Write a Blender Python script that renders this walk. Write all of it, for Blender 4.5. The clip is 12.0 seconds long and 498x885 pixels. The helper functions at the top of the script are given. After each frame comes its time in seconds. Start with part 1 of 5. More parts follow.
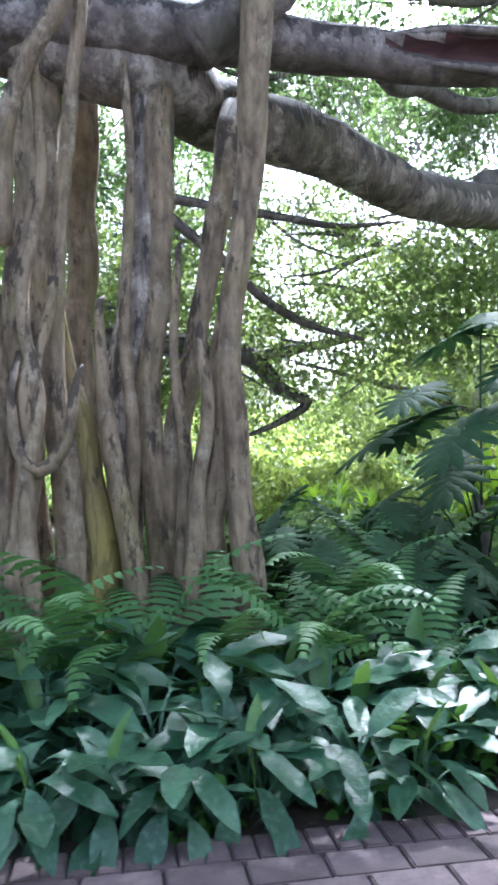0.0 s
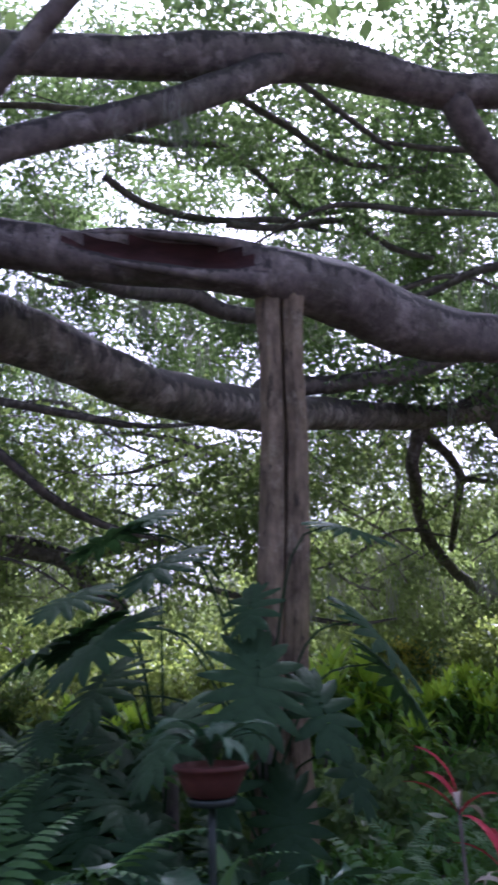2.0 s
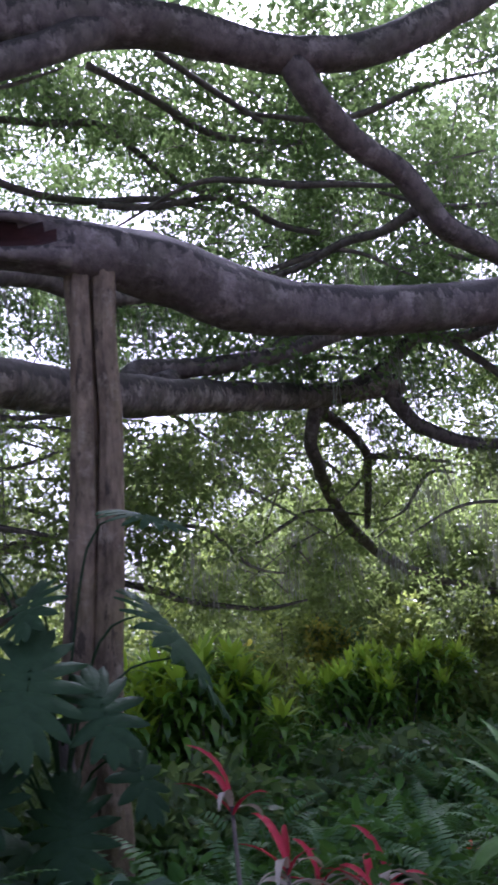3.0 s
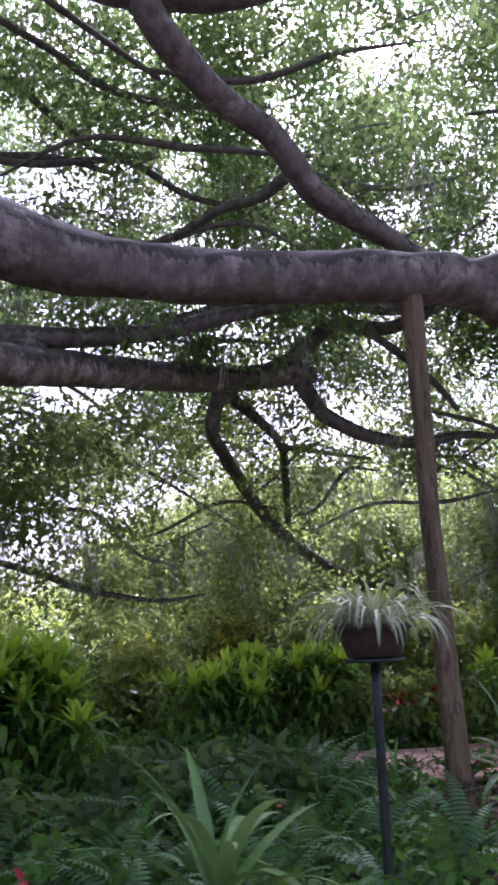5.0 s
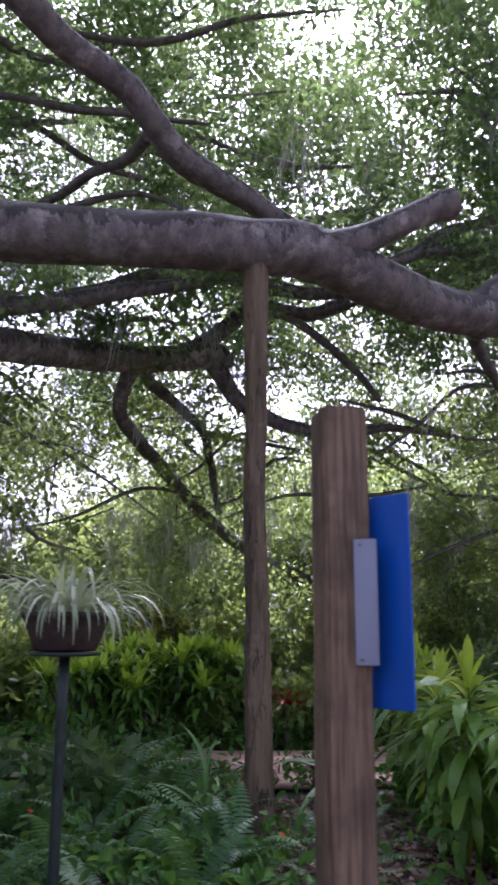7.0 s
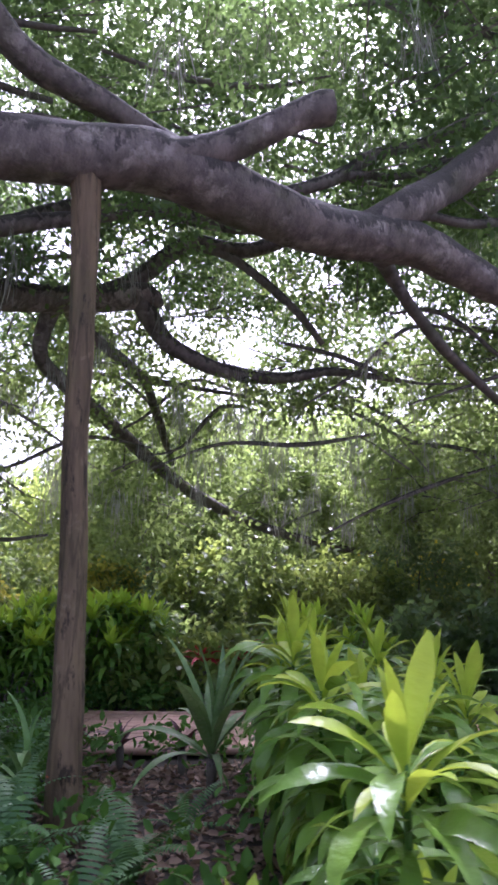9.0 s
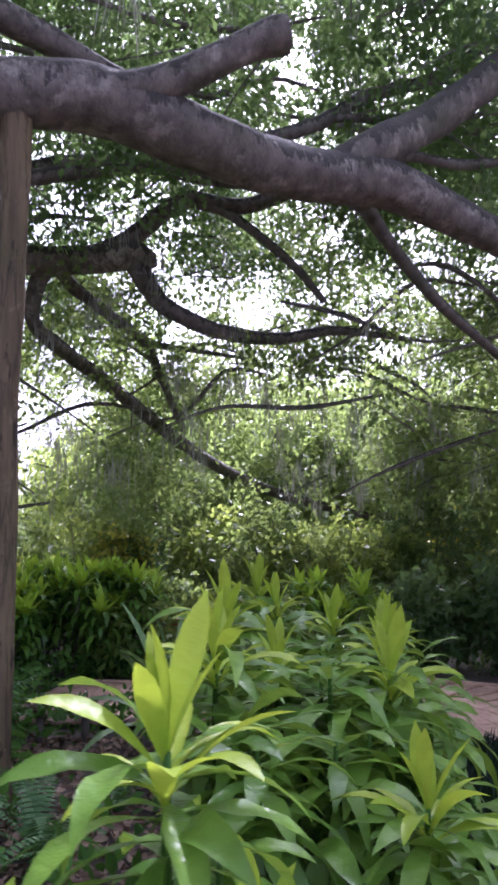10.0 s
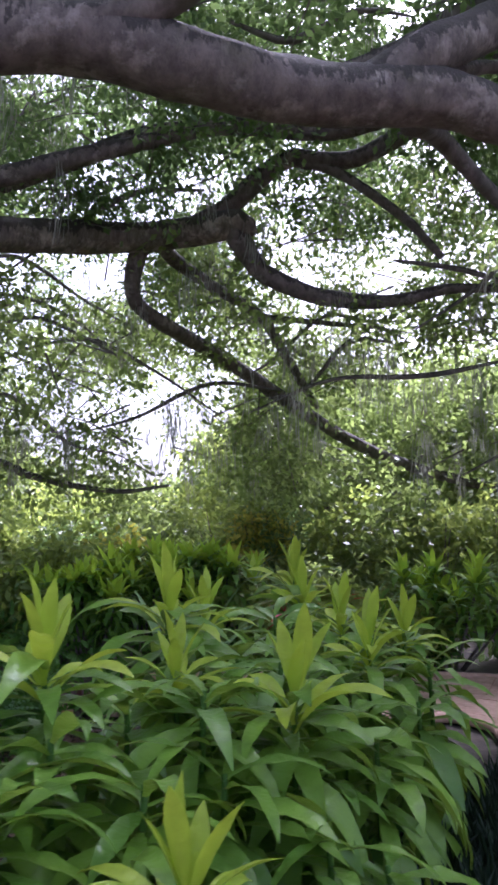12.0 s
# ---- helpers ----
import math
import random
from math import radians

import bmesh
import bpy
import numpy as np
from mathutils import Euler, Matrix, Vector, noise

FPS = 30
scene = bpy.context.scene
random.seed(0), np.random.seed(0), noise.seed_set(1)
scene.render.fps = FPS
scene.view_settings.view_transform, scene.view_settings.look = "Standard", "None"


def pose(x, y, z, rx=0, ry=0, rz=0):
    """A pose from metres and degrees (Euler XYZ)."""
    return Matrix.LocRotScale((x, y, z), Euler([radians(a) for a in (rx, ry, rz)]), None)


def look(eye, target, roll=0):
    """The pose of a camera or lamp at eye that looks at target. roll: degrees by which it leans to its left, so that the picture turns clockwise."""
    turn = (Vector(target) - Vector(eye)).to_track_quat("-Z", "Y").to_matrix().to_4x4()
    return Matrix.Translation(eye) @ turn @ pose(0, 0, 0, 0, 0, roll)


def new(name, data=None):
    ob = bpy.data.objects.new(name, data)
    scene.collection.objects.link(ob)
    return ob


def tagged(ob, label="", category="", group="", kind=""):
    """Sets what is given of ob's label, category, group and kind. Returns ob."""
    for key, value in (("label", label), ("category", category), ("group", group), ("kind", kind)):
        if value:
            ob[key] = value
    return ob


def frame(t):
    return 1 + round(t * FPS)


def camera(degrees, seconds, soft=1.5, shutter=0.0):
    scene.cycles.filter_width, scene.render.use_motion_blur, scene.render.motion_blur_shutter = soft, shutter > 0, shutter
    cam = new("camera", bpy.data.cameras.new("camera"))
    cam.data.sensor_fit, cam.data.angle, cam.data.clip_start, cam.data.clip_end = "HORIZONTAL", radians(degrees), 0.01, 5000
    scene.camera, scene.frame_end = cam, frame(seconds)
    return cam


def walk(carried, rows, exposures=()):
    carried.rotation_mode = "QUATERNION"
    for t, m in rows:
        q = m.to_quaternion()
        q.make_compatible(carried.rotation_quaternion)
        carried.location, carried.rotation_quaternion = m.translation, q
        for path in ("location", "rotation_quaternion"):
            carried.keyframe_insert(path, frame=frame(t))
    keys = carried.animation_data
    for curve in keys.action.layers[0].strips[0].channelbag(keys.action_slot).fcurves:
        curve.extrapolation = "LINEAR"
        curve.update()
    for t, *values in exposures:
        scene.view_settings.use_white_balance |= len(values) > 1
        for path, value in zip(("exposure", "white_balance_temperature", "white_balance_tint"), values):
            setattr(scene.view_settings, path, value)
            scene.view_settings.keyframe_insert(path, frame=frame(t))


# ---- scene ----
# the camera and its walk: seconds, place, then the three turns in degrees
PATH = [
    (0.0, 0.000, -0.000, 1.517, 91.17, 1.65, -0.00),
    (0.5, 0.359, 0.145, 1.483, 91.14, 0.15, -0.30),
    (1.0, 0.762, 0.266, 1.541, 92.37, -1.76, -4.06),
    (1.5, 1.223, 0.360, 1.535, 102.29, -0.33, -5.80),
    (2.0, 1.737, 0.413, 1.502, 104.91, 1.52, -5.77),
    (2.5, 2.288, 0.493, 1.472, 104.41, 4.83, -8.29),
    (2.7, 2.485, 0.533, 1.482, 104.18, 5.26, -7.92),
    (4.3, 3.737, 0.983, 1.534, 103.30, 3.31, -10.11),
    (4.5, 3.896, 1.031, 1.532, 103.39, 3.22, -9.93),
    (5.0, 4.271, 1.143, 1.499, 103.17, 1.93, -9.90),
    (5.5, 4.628, 1.243, 1.466, 103.13, 0.29, -9.53),
    (6.0, 4.978, 1.298, 1.471, 102.97, -0.32, -9.48),
    (6.5, 5.356, 1.345, 1.487, 102.76, -0.35, -10.35),
    (7.0, 5.687, 1.419, 1.471, 102.73, -0.29, -10.75),
    (7.2, 5.823, 1.449, 1.450, 102.73, -0.36, -10.43),
    (8.8, 6.946, 1.861, 1.525, 99.47, -0.38, -10.10),
    (9.0, 7.094, 1.915, 1.524, 99.50, -0.29, -9.53),
    (9.5, 7.487, 2.041, 1.513, 99.11, 0.04, -8.28),
    (10.0, 7.778, 2.204, 1.489, 97.42, 0.08, -6.53),
    (10.5, 8.053, 2.384, 1.465, 96.61, -0.12, -3.97),
    (11.0, 8.407, 2.581, 1.520, 96.09, -0.76, 3.53),
    (11.5, 8.719, 2.765, 1.498, 96.14, -0.46, 5.32),
    (12.0, 9.002, 2.966, 1.480, 96.32, 0.31, 7.02),
]
cam = camera(33.2, 12.0, soft=3.0, shutter=0.4)
walk(cam, [(t, pose(x, y, z, a, b, c)) for t, x, y, z, a, b, c in PATH],
     exposures=[(0.0, 3.45, 5200, 17), (0.5, 3.1, 5250, 22), (1.0, 2.75, 5200, 29), (1.6, 2.1, 5150, 36), (2.5, 1.95, 5150, 40), (4.5, 2.2, 5400, 42), (7.0, 2.25, 5400, 41), (9.0, 2.5, 5400, 40), (12.0, 2.35, 5400, 35)])

# ---- sky and sun: bright hazy daylight, sun high and beyond the trees ----
world = bpy.data.worlds.new("world")
scene.world = world
world.use_nodes = True
wn = world.node_tree
wn.nodes.clear()
sky = wn.nodes.new("ShaderNodeTexSky")
sky.sky_type = "NISHITA"
sky.sun_disc = False
sky.sun_elevation = radians(52)
sky.sun_rotation = radians(20)
sky.air_density, sky.dust_density, sky.ozone_density = 1.0, 6.0, 1.0
back = wn.nodes.new("ShaderNodeBackground")
back.inputs["Strength"].default_value = 0.088
wout = wn.nodes.new("ShaderNodeOutputWorld")
haze = wn.nodes.new("ShaderNodeHueSaturation")
haze.inputs["Saturation"].default_value = 0.45
wn.links.new(sky.outputs[0], haze.inputs["Color"])
wn.links.new(haze.outputs[0], back.inputs["Color"])
wn.links.new(back.outputs[0], wout.inputs["Surface"])
sun = new("sun", bpy.data.lights.new("sun", "SUN"))
sun.data.energy, sun.data.angle, sun.data.color = 3.2, radians(6), (1.0, 0.96, 0.88)
sun.matrix_world = look((13, 34, 50), (0, 0, 0))

# ---- materials ----
def nodes_of(name):
    m = bpy.data.materials.new(name)
    m.use_nodes = True
    nt = m.node_tree
    nt.nodes.clear()
    return m, nt, nt.nodes.new("ShaderNodeOutputMaterial")


def add(nt, kind, **inputs):
    n = nt.nodes.new(kind)
    for key, value in inputs.items():
        n.inputs[key.replace("_", " ")].default_value = value
    return n


def ramp(nt, source, stops):
    r = nt.nodes.new("ShaderNodeValToRGB")
    while len(r.color_ramp.elements) < len(stops):
        r.color_ramp.elements.new(0.5)
    for e, (p, c) in zip(r.color_ramp.elements, stops):
        e.position = p
        e.color = (*c, 1) if len(c) == 3 else (c[0], c[0], c[0], 1)
    nt.links.new(source, r.inputs[0])
    return r.outputs[0]


def mixed(nt, a, b, factor, blend="MIX"):
    m = nt.nodes.new("ShaderNodeMix")
    m.data_type, m.blend_type = "RGBA", blend
    for sock, v in ((m.inputs[0], factor), (m.inputs[6], a), (m.inputs[7], b)):
        if hasattr(v, "is_linked"):
            nt.links.new(v, sock)
        else:
            sock.default_value = v if not isinstance(v, tuple) else (*v, 1)
    return m.outputs[2]


def noise_of(nt, coord, scale, detail=5.0, stretch=None, rough=0.55):
    if stretch:
        mp = nt.nodes.new("ShaderNodeMapping")
        mp.inputs["Scale"].default_value = stretch
        nt.links.new(coord, mp.inputs[0])
        coord = mp.outputs[0]
    n = add(nt, "ShaderNodeTexNoise", Scale=scale, Detail=detail, Roughness=rough)
    nt.links.new(coord, n.inputs["Vector"])
    return n.outputs[0]


def bark_material(name, dark, light, lichen, moss, streak=(1, 1, 0.7), gloss=0.8, moss_cut=0.62, cracks=0.0, patches=0.53, crust_cut=0.58):
    m, nt, out = nodes_of(name)
    p = add(nt, "ShaderNodeBsdfPrincipled", Roughness=gloss)
    tc = nt.nodes.new("ShaderNodeTexCoord").outputs["Object"]
    big = noise_of(nt, tc, 1.6, 4)
    mid = noise_of(nt, tc, 9, 7, streak, 0.65)
    fine = noise_of(nt, tc, 55, 4, streak)
    col = ramp(nt, mid, [(0.3, dark), (0.62, light)])
    patch = noise_of(nt, tc, 4.5, 8, None, 0.7)
    col = mixed(nt, col, lichen, ramp(nt, patch, [(patches, (0,)), (patches + 0.1, (0.8,))]))
    col = mixed(nt, col, moss, ramp(nt, big, [(moss_cut - 0.1, (0,)), (moss_cut + 0.1, (0.7,))]))
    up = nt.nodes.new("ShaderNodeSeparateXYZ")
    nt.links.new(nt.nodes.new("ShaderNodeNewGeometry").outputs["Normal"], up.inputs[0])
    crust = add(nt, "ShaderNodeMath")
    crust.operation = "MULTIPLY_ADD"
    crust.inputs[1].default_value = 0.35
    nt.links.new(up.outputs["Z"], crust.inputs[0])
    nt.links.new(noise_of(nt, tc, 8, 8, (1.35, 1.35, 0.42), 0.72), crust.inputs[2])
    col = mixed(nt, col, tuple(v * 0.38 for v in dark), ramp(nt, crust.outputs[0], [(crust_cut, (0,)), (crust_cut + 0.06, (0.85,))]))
    if cracks:
        rift = noise_of(nt, tc, 6, 5, (1, 1, 0.13), 0.6)
        col = mixed(nt, col, tuple(v * 0.25 for v in dark), ramp(nt, rift, [(0.45, (0,)), (0.49, (cracks,)), (0.53, (0,))]))
    nt.links.new(col, p.inputs["Base Color"])
    bump = add(nt, "ShaderNodeBump", Strength=0.7, Distance=0.03)
    h = mixed(nt, mid, fine, 0.35)
    nt.links.new(h, bump.inputs["Height"])
    nt.links.new(bump.outputs[0], p.inputs["Normal"])
    nt.links.new(p.outputs[0], out.inputs[0])
    return m


def leaf_material(name, dark, light, through_col, amount=0.35, gloss=0.42, single=False, blotch=None, spec=0.45, clump=False):
    """Leaves let light through. single: each leaf is an object of its own, otherwise an island of one mesh."""
    m, nt, out = nodes_of(name)
    p = add(nt, "ShaderNodeBsdfPrincipled", Roughness=gloss)
    p.inputs["Specular IOR Level"].default_value = spec
    tr = nt.nodes.new("ShaderNodeBsdfTranslucent")
    if single:
        rnd = nt.nodes.new("ShaderNodeObjectInfo").outputs["Random"]
    else:
        rnd = nt.nodes.new("ShaderNodeNewGeometry").outputs["Random Per Island"]
    tc = nt.nodes.new("ShaderNodeTexCoord").outputs["Object"]
    col = mixed(nt, dark, light, rnd)
    grain = noise_of(nt, tc, 14 if single else 1.1, 4)
    col = mixed(nt, col, tuple(v * 0.55 for v in dark), ramp(nt, grain, [(0.45, (0,)), (0.75, (0.55,))]))
    if clump:
        far_tone = ramp(nt, noise_of(nt, tc, 0.55, 3), [(0.35, (0.6,)), (0.65, (1.3,))])
        col = mixed(nt, col, far_tone, 1.0, "MULTIPLY")
    if blotch:
        col = mixed(nt, col, blotch, ramp(nt, noise_of(nt, tc, 30, 5, (1, 0.3, 1)), [(0.52, (0,)), (0.72, (0.5,))]))
    nt.links.new(col, p.inputs["Base Color"])
    nt.links.new(mixed(nt, through_col, tuple(v * 0.6 for v in through_col), rnd), tr.inputs["Color"])
    if single:
        bump = add(nt, "ShaderNodeBump", Strength=0.55, Distance=0.01)
        nt.links.new(noise_of(nt, tc, 34, 3, (0.6, 1, 1)), bump.inputs["Height"])
        nt.links.new(bump.outputs[0], p.inputs["Normal"])
    mx = add(nt, "ShaderNodeMixShader")
    mx.inputs[0].default_value = amount
    nt.links.new(p.outputs[0], mx.inputs[1])
    nt.links.new(tr.outputs[0], mx.inputs[2])
    nt.links.new(mx.outputs[0], out.inputs[0])
    return m


def plain_material(name, a, b, scale=12, gloss=0.6, bumped=0.3, stretch=None, single=False, metal=0.0):
    m, nt, out = nodes_of(name)
    p = add(nt, "ShaderNodeBsdfPrincipled", Roughness=gloss, Metallic=metal)
    tc = nt.nodes.new("ShaderNodeTexCoord").outputs["Object"]
    n1, n2 = noise_of(nt, tc, scale, 6, stretch), noise_of(nt, tc, scale * 0.13, 3)
    col = ramp(nt, n1, [(0.3, a), (0.7, b)])
    col = mixed(nt, col, tuple(v * 0.55 for v in a), ramp(nt, n2, [(0.45, (0,)), (0.7, (0.6,))]))
    if single:
        rnd = nt.nodes.new("ShaderNodeObjectInfo").outputs["Random"]
        col = mixed(nt, col, ramp(nt, rnd, [(0, (0.7,)), (1, (1.15,))]), 1.0, "MULTIPLY")
    nt.links.new(col, p.inputs["Base Color"])
    bump = add(nt, "ShaderNodeBump", Strength=bumped, Distance=0.02)
    nt.links.new(n1, bump.inputs["Height"])
    nt.links.new(bump.outputs[0], p.inputs["Normal"])
    nt.links.new(p.outputs[0], out.inputs[0])
    return m


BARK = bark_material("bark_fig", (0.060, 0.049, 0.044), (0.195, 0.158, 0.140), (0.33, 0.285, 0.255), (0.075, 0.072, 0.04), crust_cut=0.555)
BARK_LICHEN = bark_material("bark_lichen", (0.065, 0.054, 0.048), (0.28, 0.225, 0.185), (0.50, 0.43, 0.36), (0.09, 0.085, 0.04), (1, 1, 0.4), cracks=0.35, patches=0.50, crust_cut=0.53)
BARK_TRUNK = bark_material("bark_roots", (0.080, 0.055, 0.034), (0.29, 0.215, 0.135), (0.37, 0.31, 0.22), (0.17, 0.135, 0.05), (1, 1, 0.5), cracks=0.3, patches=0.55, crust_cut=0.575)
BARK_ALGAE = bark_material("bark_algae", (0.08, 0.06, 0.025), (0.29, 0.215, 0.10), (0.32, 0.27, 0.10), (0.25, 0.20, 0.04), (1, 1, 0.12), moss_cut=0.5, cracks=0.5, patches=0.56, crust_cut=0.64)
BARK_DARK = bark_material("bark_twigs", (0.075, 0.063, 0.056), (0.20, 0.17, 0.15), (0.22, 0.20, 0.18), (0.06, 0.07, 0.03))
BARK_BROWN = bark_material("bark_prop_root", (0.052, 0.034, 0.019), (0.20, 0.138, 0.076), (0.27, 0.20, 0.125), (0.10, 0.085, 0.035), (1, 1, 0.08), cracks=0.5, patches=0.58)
HEARTWOOD = plain_material("rotten_heartwood", (0.008, 0.005, 0.004), (0.085, 0.030, 0.026), 7, 0.9, 0.8, (0.3, 1, 1))
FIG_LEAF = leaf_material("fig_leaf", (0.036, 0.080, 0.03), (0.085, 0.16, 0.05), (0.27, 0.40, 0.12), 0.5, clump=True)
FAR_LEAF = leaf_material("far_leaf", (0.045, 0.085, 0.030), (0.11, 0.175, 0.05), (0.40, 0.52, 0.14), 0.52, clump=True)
# far_leaf again, lighter and yellower: sunlight on the foliage put into the colour
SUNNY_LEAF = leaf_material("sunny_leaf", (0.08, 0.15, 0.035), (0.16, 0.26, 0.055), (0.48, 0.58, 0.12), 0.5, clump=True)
MOSS = leaf_material("hanging_moss", (0.26, 0.26, 0.22), (0.40, 0.40, 0.34), (0.36, 0.36, 0.29), 0.3, 0.9, spec=0.1)
BED_LEAF = leaf_material("bed_leaf", (0.021, 0.068, 0.033), (0.062, 0.14, 0.076), (0.09, 0.22, 0.07), 0.13, 0.40, True, (0.14, 0.245, 0.175), 0.36)
BED_YOUNG = leaf_material("bed_young_leaf", (0.08, 0.18, 0.05), (0.12, 0.24, 0.06), (0.2, 0.36, 0.05), 0.25, 0.35, True)
BED_DEAD = leaf_material("withered_leaf", (0.25, 0.12, 0.05), (0.35, 0.22, 0.10), (0.3, 0.15, 0.05), 0.2, 0.7, True)
FERN = leaf_material("fern_frond", (0.042, 0.125, 0.038), (0.100, 0.22, 0.068), (0.18, 0.36, 0.09), 0.28, 0.5, True)
COVER = leaf_material("ground_cover_leaf", (0.030, 0.090, 0.016), (0.090, 0.21, 0.035), (0.17, 0.36, 0.05), 0.3, 0.6, spec=0.18)
LOBED = leaf_material("lobed_leaf", (0.020, 0.050, 0.022), (0.045, 0.090, 0.042), (0.08, 0.18, 0.05), 0.18, 0.62, True, None, 0.14)
CORN = leaf_material("corn_plant_leaf", (0.080, 0.19, 0.026), (0.20, 0.37, 0.045), (0.36, 0.54, 0.06), 0.28, 0.32, True)
CORN_TIP = leaf_material("corn_plant_young_leaf", (0.32, 0.47, 0.035), (0.44, 0.57, 0.05), (0.60, 0.75, 0.06), 0.38, 0.42, True)
CORN_FAR = leaf_material("shrub_leaf", (0.05, 0.14, 0.02), (0.15, 0.31, 0.03), (0.36, 0.58, 0.04), 0.34, 0.42)
CORN_TIP_FAR = leaf_material("shrub_young_leaf", (0.28, 0.47, 0.035), (0.42, 0.60, 0.05), (0.55, 0.76, 0.05), 0.42, 0.42)
LILY = leaf_material("lily_leaf", (0.11, 0.25, 0.06), (0.19, 0.35, 0.10), (0.25, 0.40, 0.12), 0.22, 0.4, True)
SPIDER = leaf_material("spider_plant_leaf", (0.26, 0.33, 0.17), (0.52, 0.56, 0.40), (0.5, 0.58, 0.3), 0.3, 0.45, True)
AGAVE = leaf_material("striped_leaf", (0.10, 0.20, 0.06), (0.20, 0.33, 0.12), (0.22, 0.32, 0.10), 0.2, 0.45, True, (0.36, 0.40, 0.24))
RED_LEAF = leaf_material("red_leaf", (0.36, 0.010, 0.028), (0.52, 0.025, 0.05), (0.6, 0.02, 0.05), 0.25, 0.6, True)
PALE_LEAF = leaf_material("pale_leaf", (0.45, 0.40, 0.33), (0.58, 0.52, 0.44), (0.5, 0.42, 0.3), 0.25, 0.5, True)
PLUM = leaf_material("plum_leaf", (0.06, 0.03, 0.035), (0.12, 0.05, 0.06), (0.2, 0.06, 0.07), 0.2, 0.4, True)
YELLOW_LEAF = leaf_material("golden_leaf", (0.30, 0.30, 0.05), (0.50, 0.45, 0.08), (0.60, 0.58, 0.08), 0.45, 0.5)
FLOWER = leaf_material("red_flower", (0.65, 0.10, 0.04), (0.75, 0.16, 0.05), (0.8, 0.15, 0.05), 0.3, 0.5)
YELLOW = leaf_material("yellow_blossom", (0.55, 0.45, 0.03), (0.7, 0.6, 0.05), (0.8, 0.7, 0.05), 0.4, 0.5)
GRASS = leaf_material("mondo_grass", (0.012, 0.030, 0.016), (0.030, 0.060, 0.030), (0.04, 0.09, 0.03), 0.15, 0.5)
LITTER = leaf_material("fallen_leaf", (0.17, 0.11, 0.08), (0.40, 0.28, 0.20), (0.2, 0.1, 0.05), 0.1, 0.8)
SOIL = plain_material("soil", (0.034, 0.027, 0.021), (0.085, 0.066, 0.05), 9, 0.95, 0.8)
PAVER = plain_material("brick_paver", (0.125, 0.088, 0.088), (0.20, 0.15, 0.148), 22, 0.75, 0.35, None, True)
PAVER_FAR = plain_material("brick_path", (0.34, 0.205, 0.145), (0.50, 0.33, 0.25), 18, 0.8, 0.3)
MORTAR = plain_material("joint_sand", (0.065, 0.056, 0.052), (0.11, 0.095, 0.09), 30, 0.95, 0.4)
TERRACOTTA = plain_material("terracotta", (0.075, 0.020, 0.014), (0.14, 0.038, 0.026), 20, 0.7, 0.15)
BLACK_POT = plain_material("brown_basket", (0.035, 0.022, 0.018), (0.075, 0.048, 0.038), 25, 0.65, 0.5)
POLE_GREEN = plain_material("green_painted_metal", (0.012, 0.022, 0.018), (0.03, 0.045, 0.036), 30, 0.45, 0.15)
TIMBER = plain_material("weathered_timber", (0.068, 0.044, 0.025), (0.28, 0.19, 0.11), 60, 0.8, 0.25, (1.3, 1.3, 0.05))
BLUE = plain_material("blue_plastic", (0.006, 0.085, 0.40), (0.008, 0.10, 0.46), 3, 0.35, 0.02)
GREY_TAG = plain_material("grey_plate", (0.25, 0.28, 0.35), (0.30, 0.33, 0.40), 5, 0.4, 0.02)
SCREW = plain_material("screw_steel", (0.2, 0.2, 0.2), (0.3, 0.3, 0.3), 20, 0.35, 0.1, None, False, 0.9)

# ---- helpers of this scene ----
rng = np.random.default_rng(7)
rand = random.Random(11)


def mesh_of(name, verts, faces, material, smooth=False):
    me = bpy.data.meshes.new(name)
    me.from_pydata([tuple(v) for v in verts], [], [tuple(f) for f in faces])
    me.materials.append(material)
    if smooth:
        me.polygons.foreach_set("use_smooth", [True] * len(me.polygons))
    me.update()
    return me


def empty(name, at=(0, 0, 0), turn=0.0):
    ob = new(name)
    ob.empty_display_size = 0.1
    ob.matrix_basis = Matrix.Translation(at) @ Matrix.Rotation(turn, 4, "Z")
    return ob


def piece(name, me, parent, m=None, label="", kind=""):
    ob = new(name, me)
    ob.parent = parent
    if m is not None:
        ob.matrix_basis = m
    return tagged(ob, label=label, kind=kind)


def smooth_line(points, step):
    """A Catmull-Rom line through (x, y, z, r) points."""
    p = np.array(points, float)
    p = np.vstack([2 * p[0] - p[1], p, 2 * p[-1] - p[-2]])
    out = []
    for i in range(1, len(p) - 2):
        n = max(2, int(np.linalg.norm(p[i + 1, :3] - p[i, :3]) / step))
        for k in range(n):
            t = k / n
            out.append(0.5 * (2 * p[i] + (p[i + 1] - p[i - 1]) * t + (2 * p[i - 1] - 5 * p[i] + 4 * p[i + 1] - p[i + 2]) * t * t
                              + (3 * p[i] - p[i - 1] - 3 * p[i + 1] + p[i + 2]) * t ** 3))
    out.append(p[-2])
    return np.array(out)


